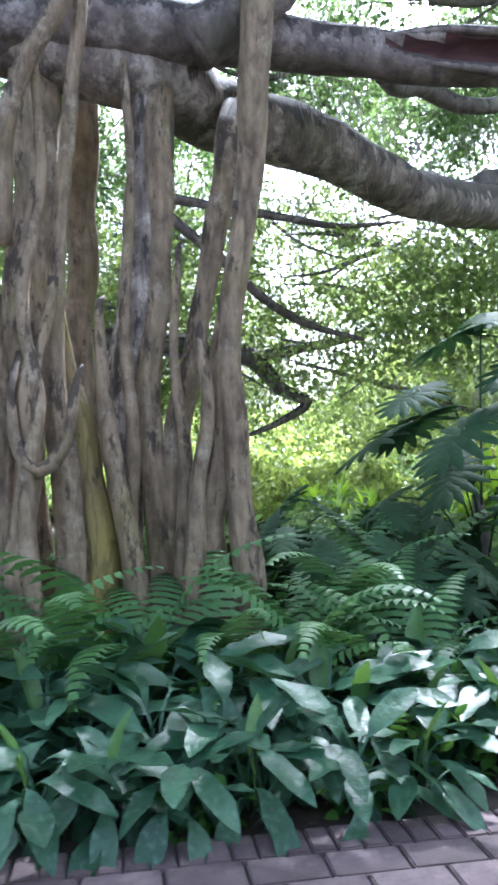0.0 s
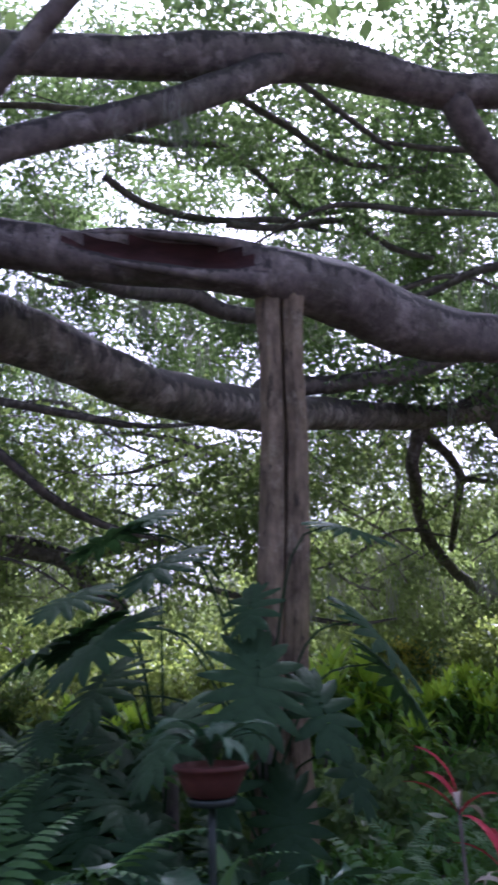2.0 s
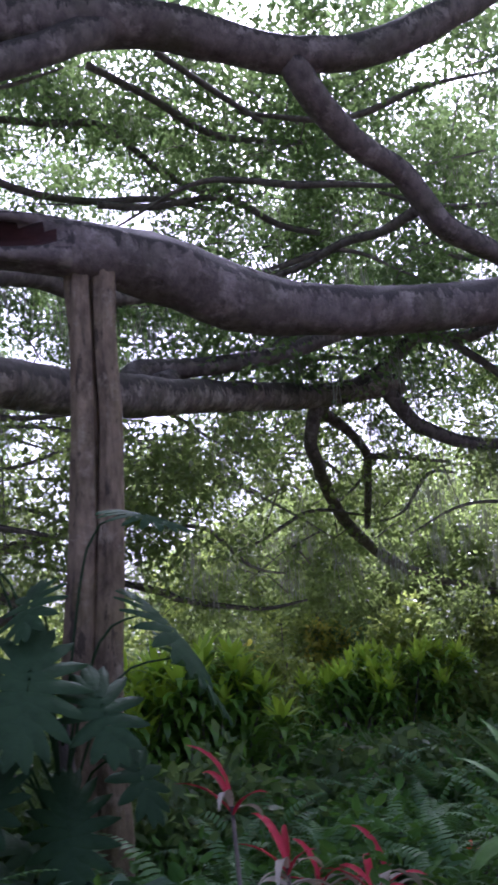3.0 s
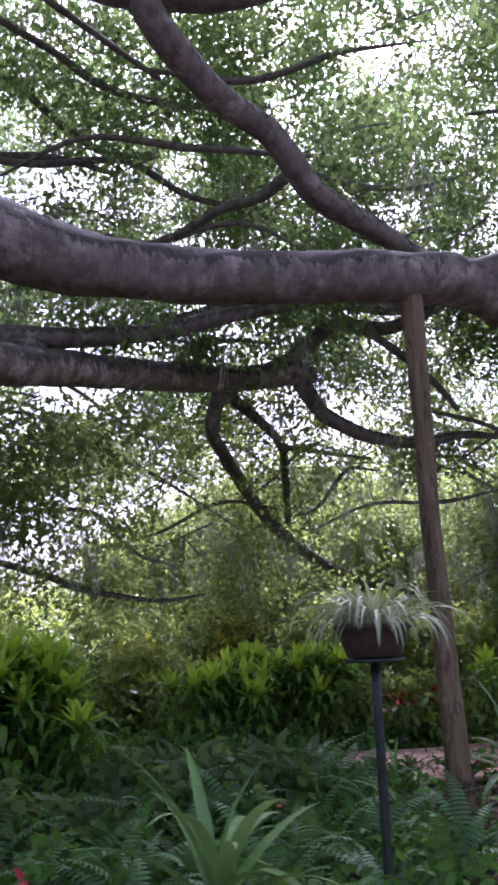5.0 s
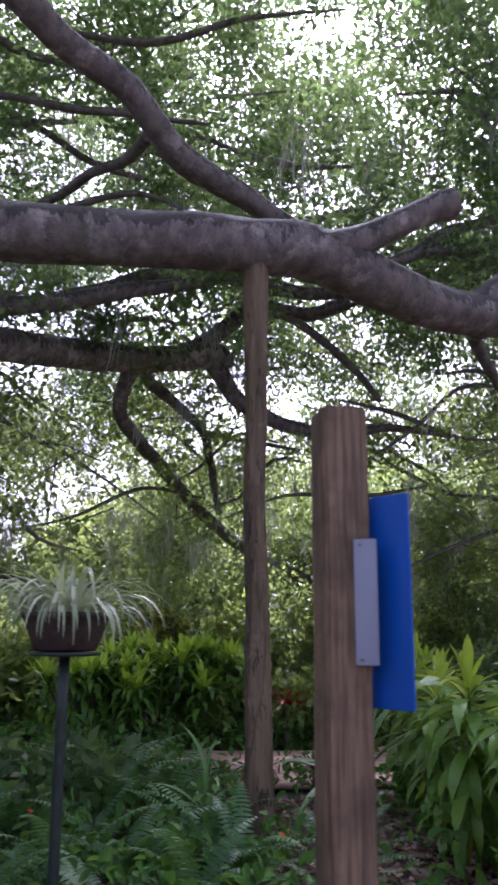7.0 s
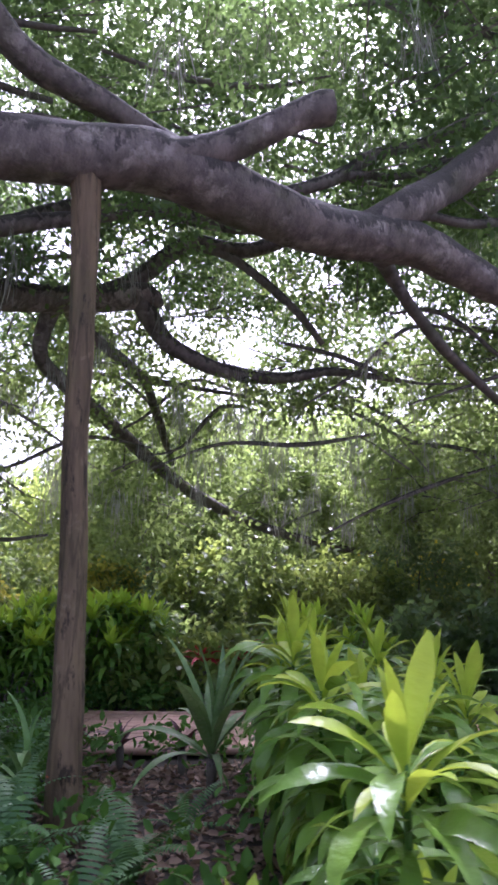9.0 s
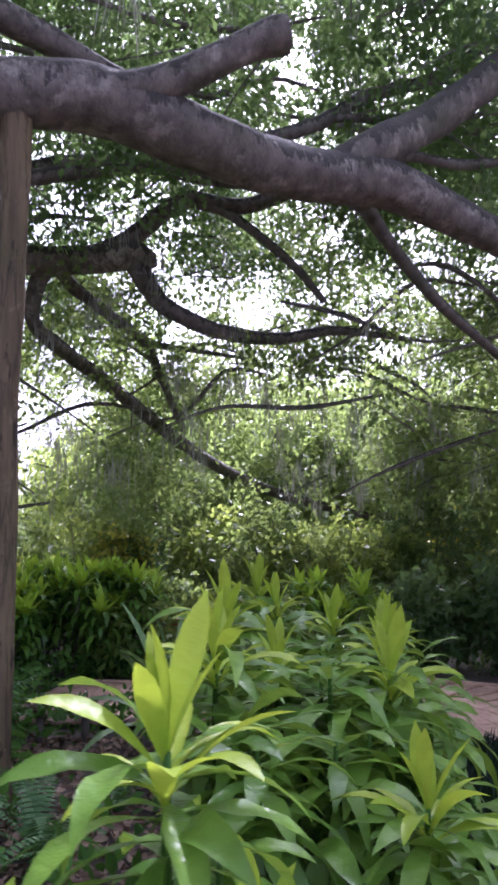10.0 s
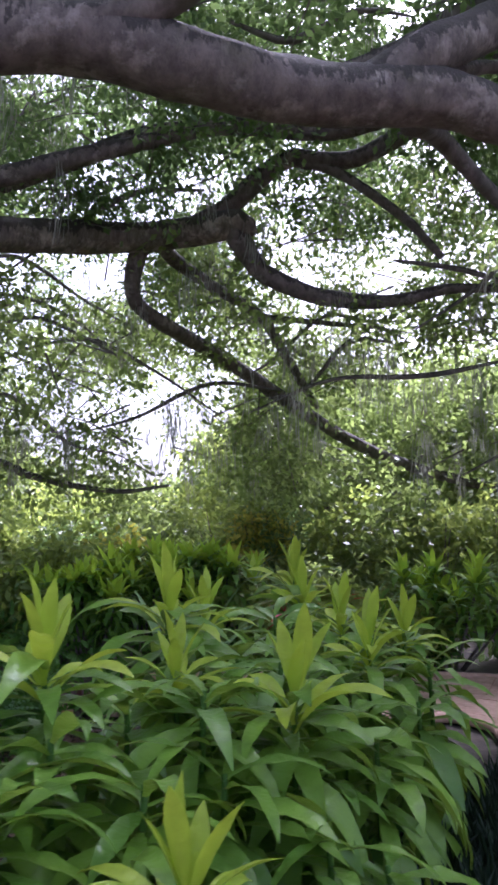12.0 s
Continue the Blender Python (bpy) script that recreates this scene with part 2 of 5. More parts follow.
def tube(points, material, sides=14, step=0.12, lump=0.10, flute=0.0, seed=0.0, wobble=0.0):
    line = smooth_line(points, step)
    tang = np.gradient(line[:, :3], axis=0)
    tang /= np.linalg.norm(tang, axis=1)[:, None] + 1e-9
    up = np.array([0.0, 0.0, 1.0]) if abs(tang[0][2]) < 0.8 else np.array([0.0, 1.0, 0.0])
    verts, faces = [], []
    for i, (c, t) in enumerate(zip(line, tang)):
        a = np.cross(t, up)
        a /= np.linalg.norm(a) + 1e-9
        b = np.cross(a, t)
        up = b
        r = max(c[3], 0.003)
        sway = Vector((c[0] * 1.7 + seed, c[1] * 1.7, c[2] * 1.7))
        off = noise.noise(sway) * wobble * r
        for k in range(sides):
            g = 2 * math.pi * k / sides
            q = Vector((math.cos(g) * 0.9 + seed * 3.1 + c[0] * 1.2, math.sin(g) * 0.9 + c[1] * 1.2, c[2] * 1.2 + i * step * 0.5))
            rr = r * (1 + lump * (noise.noise(q * 1.6) + 0.5 * noise.noise(q * 4.3)) + flute * abs(math.sin(g * 3.0 + seed + 0.3 * math.sin(i * step))) - flute * 0.5)
            verts.append(c[:3] + (a * math.cos(g) + b * math.sin(g)) * rr + a * off)
    n = len(line)
    for i in range(n - 1):
        for k in range(sides):
            j = (k + 1) % sides
            faces.append((i * sides + k, i * sides + j, (i + 1) * sides + j, (i + 1) * sides + k))
    faces.append(tuple(range(sides))[::-1])
    faces.append(tuple((n - 1) * sides + k for k in range(sides)))
    return mesh_of("tube", verts, faces, material, True)


def leaf_cloud(name, centres, along, size, width, material, spread=0.8, full=True):
    """Many small leaves in one mesh: places, the way each one points, its length."""
    n = len(centres)
    d = along + rng.normal(0, spread, (n, 3))
    d /= np.linalg.norm(d, axis=1)[:, None] + 1e-9
    s = np.cross(d, rng.normal(0, 1, (n, 3)) + np.array([0, 0, 1.2]))
    s /= np.linalg.norm(s, axis=1)[:, None] + 1e-9
    nrm = np.cross(s, d)
    L = (size * rng.uniform(0.65, 1.25, n))[:, None]
    Wd = L * width
    if full:
        cols = [centres, centres + d * L * 0.3 + s * Wd * 0.45 + nrm * Wd * 0.12, centres + d * L * 0.68 + s * Wd * 0.4 + nrm * Wd * 0.12,
                centres + d * L - nrm * L * 0.08, centres + d * L * 0.68 - s * Wd * 0.4 + nrm * Wd * 0.12, centres + d * L * 0.3 - s * Wd * 0.45 + nrm * Wd * 0.12]
        shape = [(0, 1, 2, 3), (0, 3, 4, 5)]
    else:
        cols = [centres, centres + d * L * 0.45 + s * Wd * 0.5, centres + d * L, centres + d * L * 0.45 - s * Wd * 0.5]
        shape = [(0, 1, 2, 3)]
    k = len(cols)
    verts = np.stack(cols, 1).reshape(-1, 3)
    quads = (np.arange(n)[:, None, None] * k + np.array(shape)[None]).reshape(-1, 4)
    me = bpy.data.meshes.new(name)
    me.vertices.add(len(verts))
    me.vertices.foreach_set("co", verts.astype(np.float32).ravel())
    me.loops.add(quads.size)
    me.loops.foreach_set("vertex_index", quads.astype(np.int32).ravel())
    me.polygons.add(len(quads))
    me.polygons.foreach_set("loop_start", np.arange(0, quads.size, 4, dtype=np.int32))
    me.materials.append(material)
    me.update(calc_edges=True)
    return me


def sprays(centres, ways, per, length, jitter):
    """Leaf places along drooping twigs that begin at the centres."""
    n = len(centres)
    u = rng.uniform(0, 1, (n, per, 1))
    pos = centres[:, None, :] + ways[:, None, :] * u * length + rng.normal(0, jitter, (n, per, 3))
    pos[:, :, 2] -= (u[:, :, 0] ** 2) * length * 0.35
    way = np.repeat(ways[:, None, :], per, 1) + np.array([0, 0, -0.6])
    return pos.reshape(-1, 3), way.reshape(-1, 3)


def blade(length, width, rise=0.6, droop=1.4, fold=0.25, widest=0.4, tip=1.0, nseg=7, twist=0.0, material=None, stalk=0.0, waves=0.0, power=0.75, knee=0.0):
    """One long leaf that leaves the origin along +Y at the angle rise and bends down by droop on its way."""
    verts, faces = [], []
    y = z = 0.0
    for i in range(nseg + 1):
        t = i / nseg
        ang = rise - droop * (t ** 1.4 if not knee else min(1.0, max(0.0, (t - knee * 0.5) / 0.35)) + 0.25 * t)
        if i:
            y += math.cos(ang) * length / nseg
            z += math.sin(ang) * length / nseg
        if t < stalk:
            w = width * 0.05
        else:
            q = (t - stalk) / (1 - stalk)
            w = width * 0.5 * (math.sin(math.pi * min(1, q ** (math.log(0.5) / math.log(widest)))) ** power) if 0 < q < 1 else width * 0.03
            w = max(w, width * (0.12 if q < 0.5 and stalk == 0 else 0.02))
        nx = math.sin(twist * t)
        lift = fold * w + waves * w * math.sin(t * 17)
        verts += [(-w, y - math.sin(ang) * lift, z + math.cos(ang) * lift - nx * w), (0, y, z), (w, y - math.sin(ang) * lift, z + math.cos(ang) * (fold * w - waves * w * math.sin(t * 15 + 1)) + nx * w)]
    for i in range(nseg):
        a = i * 3
        faces += [(a, a + 1, a + 4, a + 3), (a + 1, a + 2, a + 5, a + 4)]
    return mesh_of("leaf", verts, faces, material, True)


def frond(length, pairs, pinna, material, rise=1.0, droop=1.6):
    verts, faces = [], []
    y = z = 0.0
    pts = []
    for i in range(pairs + 1):
        t = i / pairs
        ang = rise - droop * t ** 1.2
        pts.append((y, z, ang))
        y += math.cos(ang) * length / pairs
        z += math.sin(ang) * length / pairs
    for i, (y, z, ang) in enumerate(pts):
        t = i / pairs
        w = pinna * (math.sin(math.pi * min(1, 0.12 + t * 0.88) ** 0.8) ** 0.8 if t < 1 else 0.1) + 0.008
        h = length / pairs * 0.36
        cy, cz = math.cos(ang), math.sin(ang)
        for s in (-1, 1):
            b = len(verts)
            verts += [(0, y - h * cy, z - h * cz), (s * w * 0.55, y - h * 0.7 * cy, z - h * cz - w * 0.05), (s * w, y + h * 0.9 * cy, z + h * cz - w * 0.28), (s * w * 0.5, y + h * 1.1 * cy, z + h * cz - w * 0.05), (0, y + h * cy, z + h * cz)]
            faces.append((b, b + 1, b + 2, b + 3, b + 4))
    return mesh_of("frond", verts, faces, material)


def lobed_leaf(length, width, material, lobes=9):
    """A deeply cut leaf with finger lobes along both sides of the midrib, lying along +Y."""
    verts, faces = [], []
    for i in range(lobes):
        t = i / (lobes - 1)
        y0 = length * (0.0 + 0.62 * t ** 1.2)
        reach = width * 0.5 * (0.7 + 0.3 * math.sin(math.pi * (0.1 + 0.8 * t))) * (1 - 0.15 * t)
        ang = radians(-95 + 172 * t)
        hw = length / lobes * 0.74
        for s in (-1, 1):
            b = len(verts)
            dx, dy = math.cos(ang) * s, math.sin(ang)
            px, py = -dy * s, dx * s
            for q, wq in ((0, 0.75), (0.35, 1.0), (0.75, 0.75), (1.0, 0.12)):
                zz = -0.9 * (q * reach) ** 2 - 0.15 * (y0 / length) ** 2 * length
                cx, cy = dx * reach * q, y0 + dy * reach * q
                verts += [(cx - px * hw * wq, cy - py * hw * wq, zz - 0.006), (cx, cy, zz + 0.006), (cx + px * hw * wq, cy + py * hw * wq, zz - 0.006)]
            for k in range(3):
                a = b + k * 3
                faces += [(a, a + 1, a + 4, a + 3), (a + 1, a + 2, a + 5, a + 4)]
    b = len(verts)
    verts += [(-0.03 * width, 0, -0.004), (0.03 * width, 0, -0.004), (0, length * 0.9, -0.2 * length)]
    faces.append((b, b + 1, b + 2))
    return mesh_of("leaf", verts, faces, material, True)


def lathe(profile, material, sides=28, bumps=0.0):
    verts, faces = [], []
    for i, (r, z) in enumerate(profile):
        for k in range(sides):
            g = 2 * math.pi * k / sides
            rr = r * (1 + bumps * math.sin(k * 1.7 + i * 2.3))
            verts.append((rr * math.cos(g), rr * math.sin(g), z))
    for i in range(len(profile) - 1):
        for k in range(sides):
            j = (k + 1) % sides
            faces.append((i * sides + k, i * sides + j, (i + 1) * sides + j, (i + 1) * sides + k))
    faces.append(tuple(range(sides))[::-1])
    faces.append(tuple((len(profile) - 1) * sides + k for k in range(sides)))
    return mesh_of("turned", verts, faces, material, True)


def box(sx, sy, sz, material, edge=0.006, rough=0.0, cuts=0):
    bm = bmesh.new()
    bmesh.ops.create_cube(bm, size=1)
    bmesh.ops.scale(bm, vec=(sx, sy, sz), verts=bm.verts)
    bmesh.ops.bevel(bm, geom=bm.edges[:], offset=edge, segments=2, affect="EDGES")
    if cuts:
        for c in range(1, cuts):
            z = -sz / 2 + sz * c / cuts
            bmesh.ops.bisect_plane(bm, geom=bm.verts[:] + bm.edges[:] + bm.faces[:], plane_co=(0, 0, z), plane_no=(0, 0, 1))
        for v in bm.verts:
            v.co += Vector((noise.noise(v.co * 3.0), noise.noise(v.co * 3.0 + Vector((9, 0, 0))), 0)) * rough
    me = bpy.data.meshes.new("box")
    bm.to_mesh(me)
    bm.free()
    me.materials.append(material)
    return me


def leaf_turn(az, tilt=0.0, roll=0.0):
    return Matrix.Rotation(az, 4, "Z") @ Matrix.Rotation(tilt, 4, "X") @ Matrix.Rotation(roll, 4, "Y")

# ---- ground, brick walk and far path ----
def ground_z(x, y):
    """The bed swells up to the banyan's foot."""
    d = math.hypot((x + 0.5) / 2.6, (y - 6.2) / 1.75)
    return -0.05 + 0.42 * max(0.0, 1 - d * d) ** 1.3


def ground_sheet():
    n = 110
    xs = np.concatenate([[-900, -200, -60], np.linspace(-20, 40, n), [80, 250, 900]])
    ys = np.concatenate([[-900, -200, -50], np.linspace(-12, 45, n), [90, 250, 900]])
    verts = []
    for y in ys:
        for x in xs:
            z = ground_z(x, y)
            if 3.9 < y < 40 and -18 < x < 38:
                z += 0.03 * noise.noise(Vector((x * 0.6, y * 0.6, 0)))
            verts.append((x, y, z))
    w = len(xs)
    faces = [(j * w + i, j * w + i + 1, (j + 1) * w + i + 1, (j + 1) * w + i) for j in range(len(ys) - 1) for i in range(w - 1)]
    ob = new("ground", mesh_of("ground", verts, faces, SOIL, True))
    return tagged(ob, "dark garden soil under planted beds", "ground", kind="structure")


ground_sheet()


def walk_edge(x):
    return 3.43 + 0.16 * (x - 0.0) if x < 2 else 3.75 + 0.12 * (x - 2)


def brick_walk():
    """The brick walk underfoot: sand bed, field pavers, a soldier row along the planted edge."""
    verts, faces = [], []
    xs = np.linspace(-14, 30, 60)
    for x in xs:
        verts += [(x, walk_edge(x) - 5.6, -0.022), (x, walk_edge(x) - 0.01, -0.022)]
    for i in range(len(xs) - 1):
        faces.append((i * 2, i * 2 + 2, i * 2 + 3, i * 2 + 1))
    walk_ob = tagged(new("pavement", mesh_of("pavement", verts, faces, MORTAR)), "worn mauve brick garden walk with soldier edge", "pavement", kind="structure")
    return walk_ob


pavement = brick_walk()

# ---- the banyan: a cluster of fused roots, long limbs, props, crown ----
banyan = tagged(empty("banyan_tree", (-0.7, 5.7, 0)), "huge grey banyan fig with fused aerial roots and long mossy limbs", "tree")
HOME = Matrix.Translation((0.7, -5.7, 0))


def limb(name, points, material=BARK, sides=16, step=0.12, lump=0.12, flute=0.0, wobble=0.15, label=""):
    return piece(name, tube(points, material, sides, step, lump, flute, rand.uniform(0, 30), wobble), banyan, HOME, label)


def root(points, material=BARK_TRUNK, flute=0.24, label=""):
    points = [(a, b, c, d * 0.80) for a, b, c, d in points]
    x, y, z, r = points[-1]
    return limb("trunk_root", points + [(x, y - 0.02, z * 0.6, r * 1.03), (x, y - 0.03, -0.05, r * 1.25)], material, 26, 0.08, 0.22, flute, 0.5, label)


root([(0.24, 5.26, 5.4, 0.16), (0.16, 5.30, 4.46, 0.130), (0.08, 5.35, 3.75, 0.109), (0.00, 5.45, 3.05, 0.104), (-0.11, 5.50, 2.47, 0.104), (-0.16, 5.50, 1.95, 0.123), (-0.23, 5.50, 1.39, 0.141), (-0.30, 5.50, 0.89, 0.156)])
root([(-0.02, 5.40, 3.2, 0.05), (-0.06, 5.40, 2.78, 0.073), (-0.10, 5.40, 2.16, 0.084), (-0.08, 5.40, 1.57, 0.091), (-0.03, 5.40, 0.84, 0.109)])
root([(0.02, 6.40, 4.25, 0.17), (-0.03, 6.05, 4.0, 0.15), (-0.08, 5.82, 3.67, 0.118), (-0.24, 5.80, 2.88, 0.091), (-0.35, 5.75, 2.28, 0.094), (-0.46, 5.70, 1.74, 0.108), (-0.53, 5.70, 1.12, 0.115)])
root([(-0.62, 5.95, 4.8, 0.19), (-0.63, 5.90, 4.37, 0.185), (-0.66, 5.82, 3.37, 0.158), (-0.74, 5.78, 2.57, 0.140), (-0.85, 5.72, 1.83, 0.130), (-0.87, 5.72, 1.02, 0.135)], BARK_LICHEN, label="grey root blotched with white and black lichen")
root([(-0.52, 5.85, 4.6, 0.10), (-0.55, 5.75, 3.54, 0.117), (-0.60, 5.75, 2.76, 0.109), (-0.67, 5.70, 1.90, 0.108), (-0.61, 5.65, 1.02, 0.114)])
root([(-1.20, 6.60, 5.3, 0.18), (-1.22, 6.60, 4.68, 0.158), (-1.27, 6.60, 3.41, 0.135), (-1.32, 6.60, 2.51, 0.134), (-1.30, 6.60, 1.62, 0.134)])
root([(-1.38, 5.85, 5.4, 0.25), (-1.40, 5.80, 4.54, 0.218), (-1.42, 5.70, 3.36, 0.184), (-1.48, 5.60, 2.52, 0.171), (-1.48, 5.50, 1.80, 0.186), (-1.48, 5.50, 1.02, 0.204)])
root([(-0.92, 5.2, 5.2, 0.06), (-0.97, 5.20, 4.44, 0.053), (-1.07, 5.20, 3.72, 0.057), (-1.16, 5.25, 2.96, 0.061), (-1.22, 5.30, 2.32, 0.079), (-1.20, 5.30, 1.67, 0.107), (-1.13, 5.30, 0.99, 0.118)])
root([(-1.57, 5.20, 2.6, 0.06), (-1.57, 5.20, 2.32, 0.070), (-1.53, 5.20, 1.61, 0.098), (-1.53, 5.20, 1.05, 0.105)])
root([(-1.26, 5.5, 2.6, 0.05), (-1.20, 5.50, 2.20, 0.075), (-1.07, 5.45, 1.67, 0.103), (-0.97, 5.40, 1.01, 0.109)], BARK_ALGAE, label="root buttress with yellow-green algae")
root([(-1.20, 5.24, 2.7, 0.04), (-1.23, 5.20, 2.45, 0.049), (-1.32, 5.10, 2.02, 0.069), (-1.31, 5.10, 1.60, 0.086), (-1.38, 5.10, 1.05, 0.103)])
limb("trunk_root", [(-1.0, 5.12, 4.7, 0.05), (-1.07, 5.10, 4.39, 0.059), (-1.29, 5.10, 4.04, 0.059), (-1.46, 5.10, 3.55, 0.063), (-1.5, 5.2, 2.9, 0.06)], BARK_TRUNK)
for line in ([(-1.30, 5.25, 4.2, 0.030), (-1.24, 5.16, 3.3, 0.034), (-1.36, 5.10, 2.5, 0.036), (-1.27, 5.06, 1.9, 0.042), (-1.36, 5.02, 1.3, 0.050), (-1.30, 5.02, 0.3, 0.060)],
             [(-0.78, 5.62, 4.3, 0.028), (-0.74, 5.58, 3.4, 0.032), (-0.80, 5.56, 2.6, 0.036), (-0.76, 5.54, 1.8, 0.045), (-0.80, 5.50, 1.0, 0.055), (-0.84, 5.46, 0.2, 0.070)],
             [(-0.44, 5.62, 2.9, 0.022), (-0.48, 5.56, 2.2, 0.032), (-0.42, 5.52, 1.5, 0.045), (-0.46, 5.48, 0.8, 0.055), (-0.48, 5.46, 0.1, 0.070)],
             [(-0.30, 5.36, 2.3, 0.030), (-0.26, 5.33, 1.8, 0.045), (-0.34, 5.30, 1.3, 0.055), (-0.40, 5.28, 0.7, 0.070), (-0.44, 5.26, 0.1, 0.085)],
             [(-1.05, 5.12, 2.0, 0.030), (-1.12, 5.06, 1.62, 0.045), (-1.26, 5.02, 1.48, 0.045), (-1.38, 5.02, 1.60, 0.040), (-1.44, 5.10, 1.95, 0.030), (-1.46, 5.35, 2.25, 0.015)],
             [(-0.95, 5.44, 2.5, 0.030), (-0.90, 5.36, 1.8, 0.050), (-0.80, 5.30, 1.2, 0.065), (-0.72, 5.26, 0.6, 0.080), (-0.70, 5.24, 0.1, 0.095)]):
    x, y, z, r = line[0]
    limb("trunk_root", [(x, y + 0.22, z + 0.15, r * 0.4)] + line, BARK_TRUNK, 12, 0.08, 0.18, 0.1, 0.5)
for dx, dy in ((-1.95, 5.5), (-2.2, 5.9), (-2.3, 6.4)):
    root([(dx + 0.1, dy + 0.1, 5.0, 0.18), (dx + 0.05, dy, 3.4, 0.15), (dx, dy, 2.0, 0.16), (dx - 0.03, dy - 0.05, 1.0, 0.19)])

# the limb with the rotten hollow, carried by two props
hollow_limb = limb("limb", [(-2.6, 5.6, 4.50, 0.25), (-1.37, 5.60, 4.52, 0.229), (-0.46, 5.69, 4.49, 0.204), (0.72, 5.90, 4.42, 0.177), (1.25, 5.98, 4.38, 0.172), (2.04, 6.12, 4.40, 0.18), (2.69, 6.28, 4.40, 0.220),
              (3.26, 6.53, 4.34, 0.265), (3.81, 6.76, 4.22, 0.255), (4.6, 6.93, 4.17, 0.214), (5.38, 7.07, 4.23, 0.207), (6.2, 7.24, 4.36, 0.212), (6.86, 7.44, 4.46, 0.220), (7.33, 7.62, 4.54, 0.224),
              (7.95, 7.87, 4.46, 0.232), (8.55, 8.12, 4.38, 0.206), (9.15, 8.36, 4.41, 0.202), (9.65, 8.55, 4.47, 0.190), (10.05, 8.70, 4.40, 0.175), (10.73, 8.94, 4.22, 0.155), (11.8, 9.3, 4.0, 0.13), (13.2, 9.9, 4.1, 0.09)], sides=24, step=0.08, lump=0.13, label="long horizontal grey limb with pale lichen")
limb("limb", [(9.05, 8.32, 4.36, 0.15), (9.35, 8.45, 4.60, 0.165), (9.55, 8.51, 4.76, 0.170), (10.20, 9.00, 5.30, 0.172), (10.98, 9.30, 6.0, 0.165), (11.9, 9.8, 6.9, 0.12), (12.6, 10.3, 8.0, 0.08)])
limb("limb", [(7.1, 7.55, 4.52, 0.13), (7.45, 7.58, 4.56, 0.15), (7.77, 7.65, 4.68, 0.134), (8.13, 7.65, 4.87, 0.118), (8.43, 7.65, 5.04, 0.118), (8.60, 7.65, 5.11, 0.14), (8.68, 7.65, 5.13, 0.135)], label="sawn-off branch stub")


def carve(ob, x0, x1, depth):
    """Rot away a long boat-shaped cavity in the limb's side towards the walk."""
    me = ob.data
    me.materials.append(HEARTWOOD)
    for v in me.vertices:
        u = (v.co.x - x0) / (x1 - x0)
        if 0 < u < 1:
            mid_y, mid_z = 5.98 + 0.17 * (v.co.x - 1.25), 4.41
            h = (v.co.z - mid_z) / (0.125 * math.sin(math.pi * u ** 1.3) ** 0.5 + 1e-6)
            if v.co.y < mid_y and abs(h) < 1:
                v.co.y += depth * (1 - h * h) * min(1.0, 6 * u, 6 * (1 - u)) * (0.85 + 0.3 * noise.noise(v.co * 6))
                v.select = True
            else:
                v.select = False
        else:
            v.select = False
    for f in me.polygons:
        if sum(me.vertices[i].select for i in f.vertices) >= 3:
            f.material_index = 1


carve(hollow_limb, 1.0, 2.5, 0.22)
limb("hollow_lip", [(1.15, 5.90, 4.33, 0.02), (1.4, 5.88, 4.29, 0.034), (1.7, 5.92, 4.27, 0.042), (2.1, 6.00, 4.26, 0.05), (2.5, 6.12, 4.30, 0.09)], BARK, 10, 0.08, 0.25)
limb("hollow_lip", [(1.05, 5.90, 4.51, 0.02), (1.4, 5.89, 4.54, 0.03), (1.8, 5.95, 4.55, 0.036), (2.2, 6.03, 4.55, 0.04), (2.5, 6.13, 4.53, 0.06)], BARK, 10, 0.08, 0.25)
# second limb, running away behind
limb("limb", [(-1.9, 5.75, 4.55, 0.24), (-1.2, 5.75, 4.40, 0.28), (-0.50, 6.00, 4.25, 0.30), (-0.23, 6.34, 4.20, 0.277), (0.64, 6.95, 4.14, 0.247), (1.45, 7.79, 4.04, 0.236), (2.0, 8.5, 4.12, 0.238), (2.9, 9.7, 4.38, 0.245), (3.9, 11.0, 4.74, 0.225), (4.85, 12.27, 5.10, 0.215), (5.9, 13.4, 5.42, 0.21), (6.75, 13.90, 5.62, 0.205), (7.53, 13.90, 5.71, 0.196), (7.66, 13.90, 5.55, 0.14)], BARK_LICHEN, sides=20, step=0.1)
limb("branch", [(7.40, 13.90, 5.73, 0.17), (7.62, 13.90, 5.35, 0.15), (7.88, 13.92, 5.02, 0.135), (8.4, 13.96, 4.75, 0.122), (8.84, 14.01, 4.63, 0.112), (9.62, 14.08, 4.60, 0.095), (10.45, 14.15, 4.76, 0.070), (11.6, 14.3, 4.7, 0.04)], sides=10)
limb("branch", [(6.6, 13.90, 5.6, 0.12), (7.34, 13.95, 5.95, 0.14), (8.14, 14.00, 6.62, 0.137), (8.6, 14.0, 6.6, 0.12), (9.15, 14.00, 6.60, 0.118), (9.75, 14.00, 6.88, 0.13), (10.6, 13.9, 7.3, 0.11), (12.0, 13.8, 7.6, 0.07)], sides=10)
limb("branch", [(3.3, 10.3, 4.68, 0.15), (3.77, 11.4, 5.25, 0.12), (4.54, 12.20, 5.63, 0.115), (5.73, 12.50, 6.11, 0.122), (6.49, 13.00, 6.62, 0.115), (7.66, 13.4, 6.86, 0.132), (8.90, 13.2, 6.6, 0.11), (10.2, 13.2, 6.9, 0.07)], sides=10)
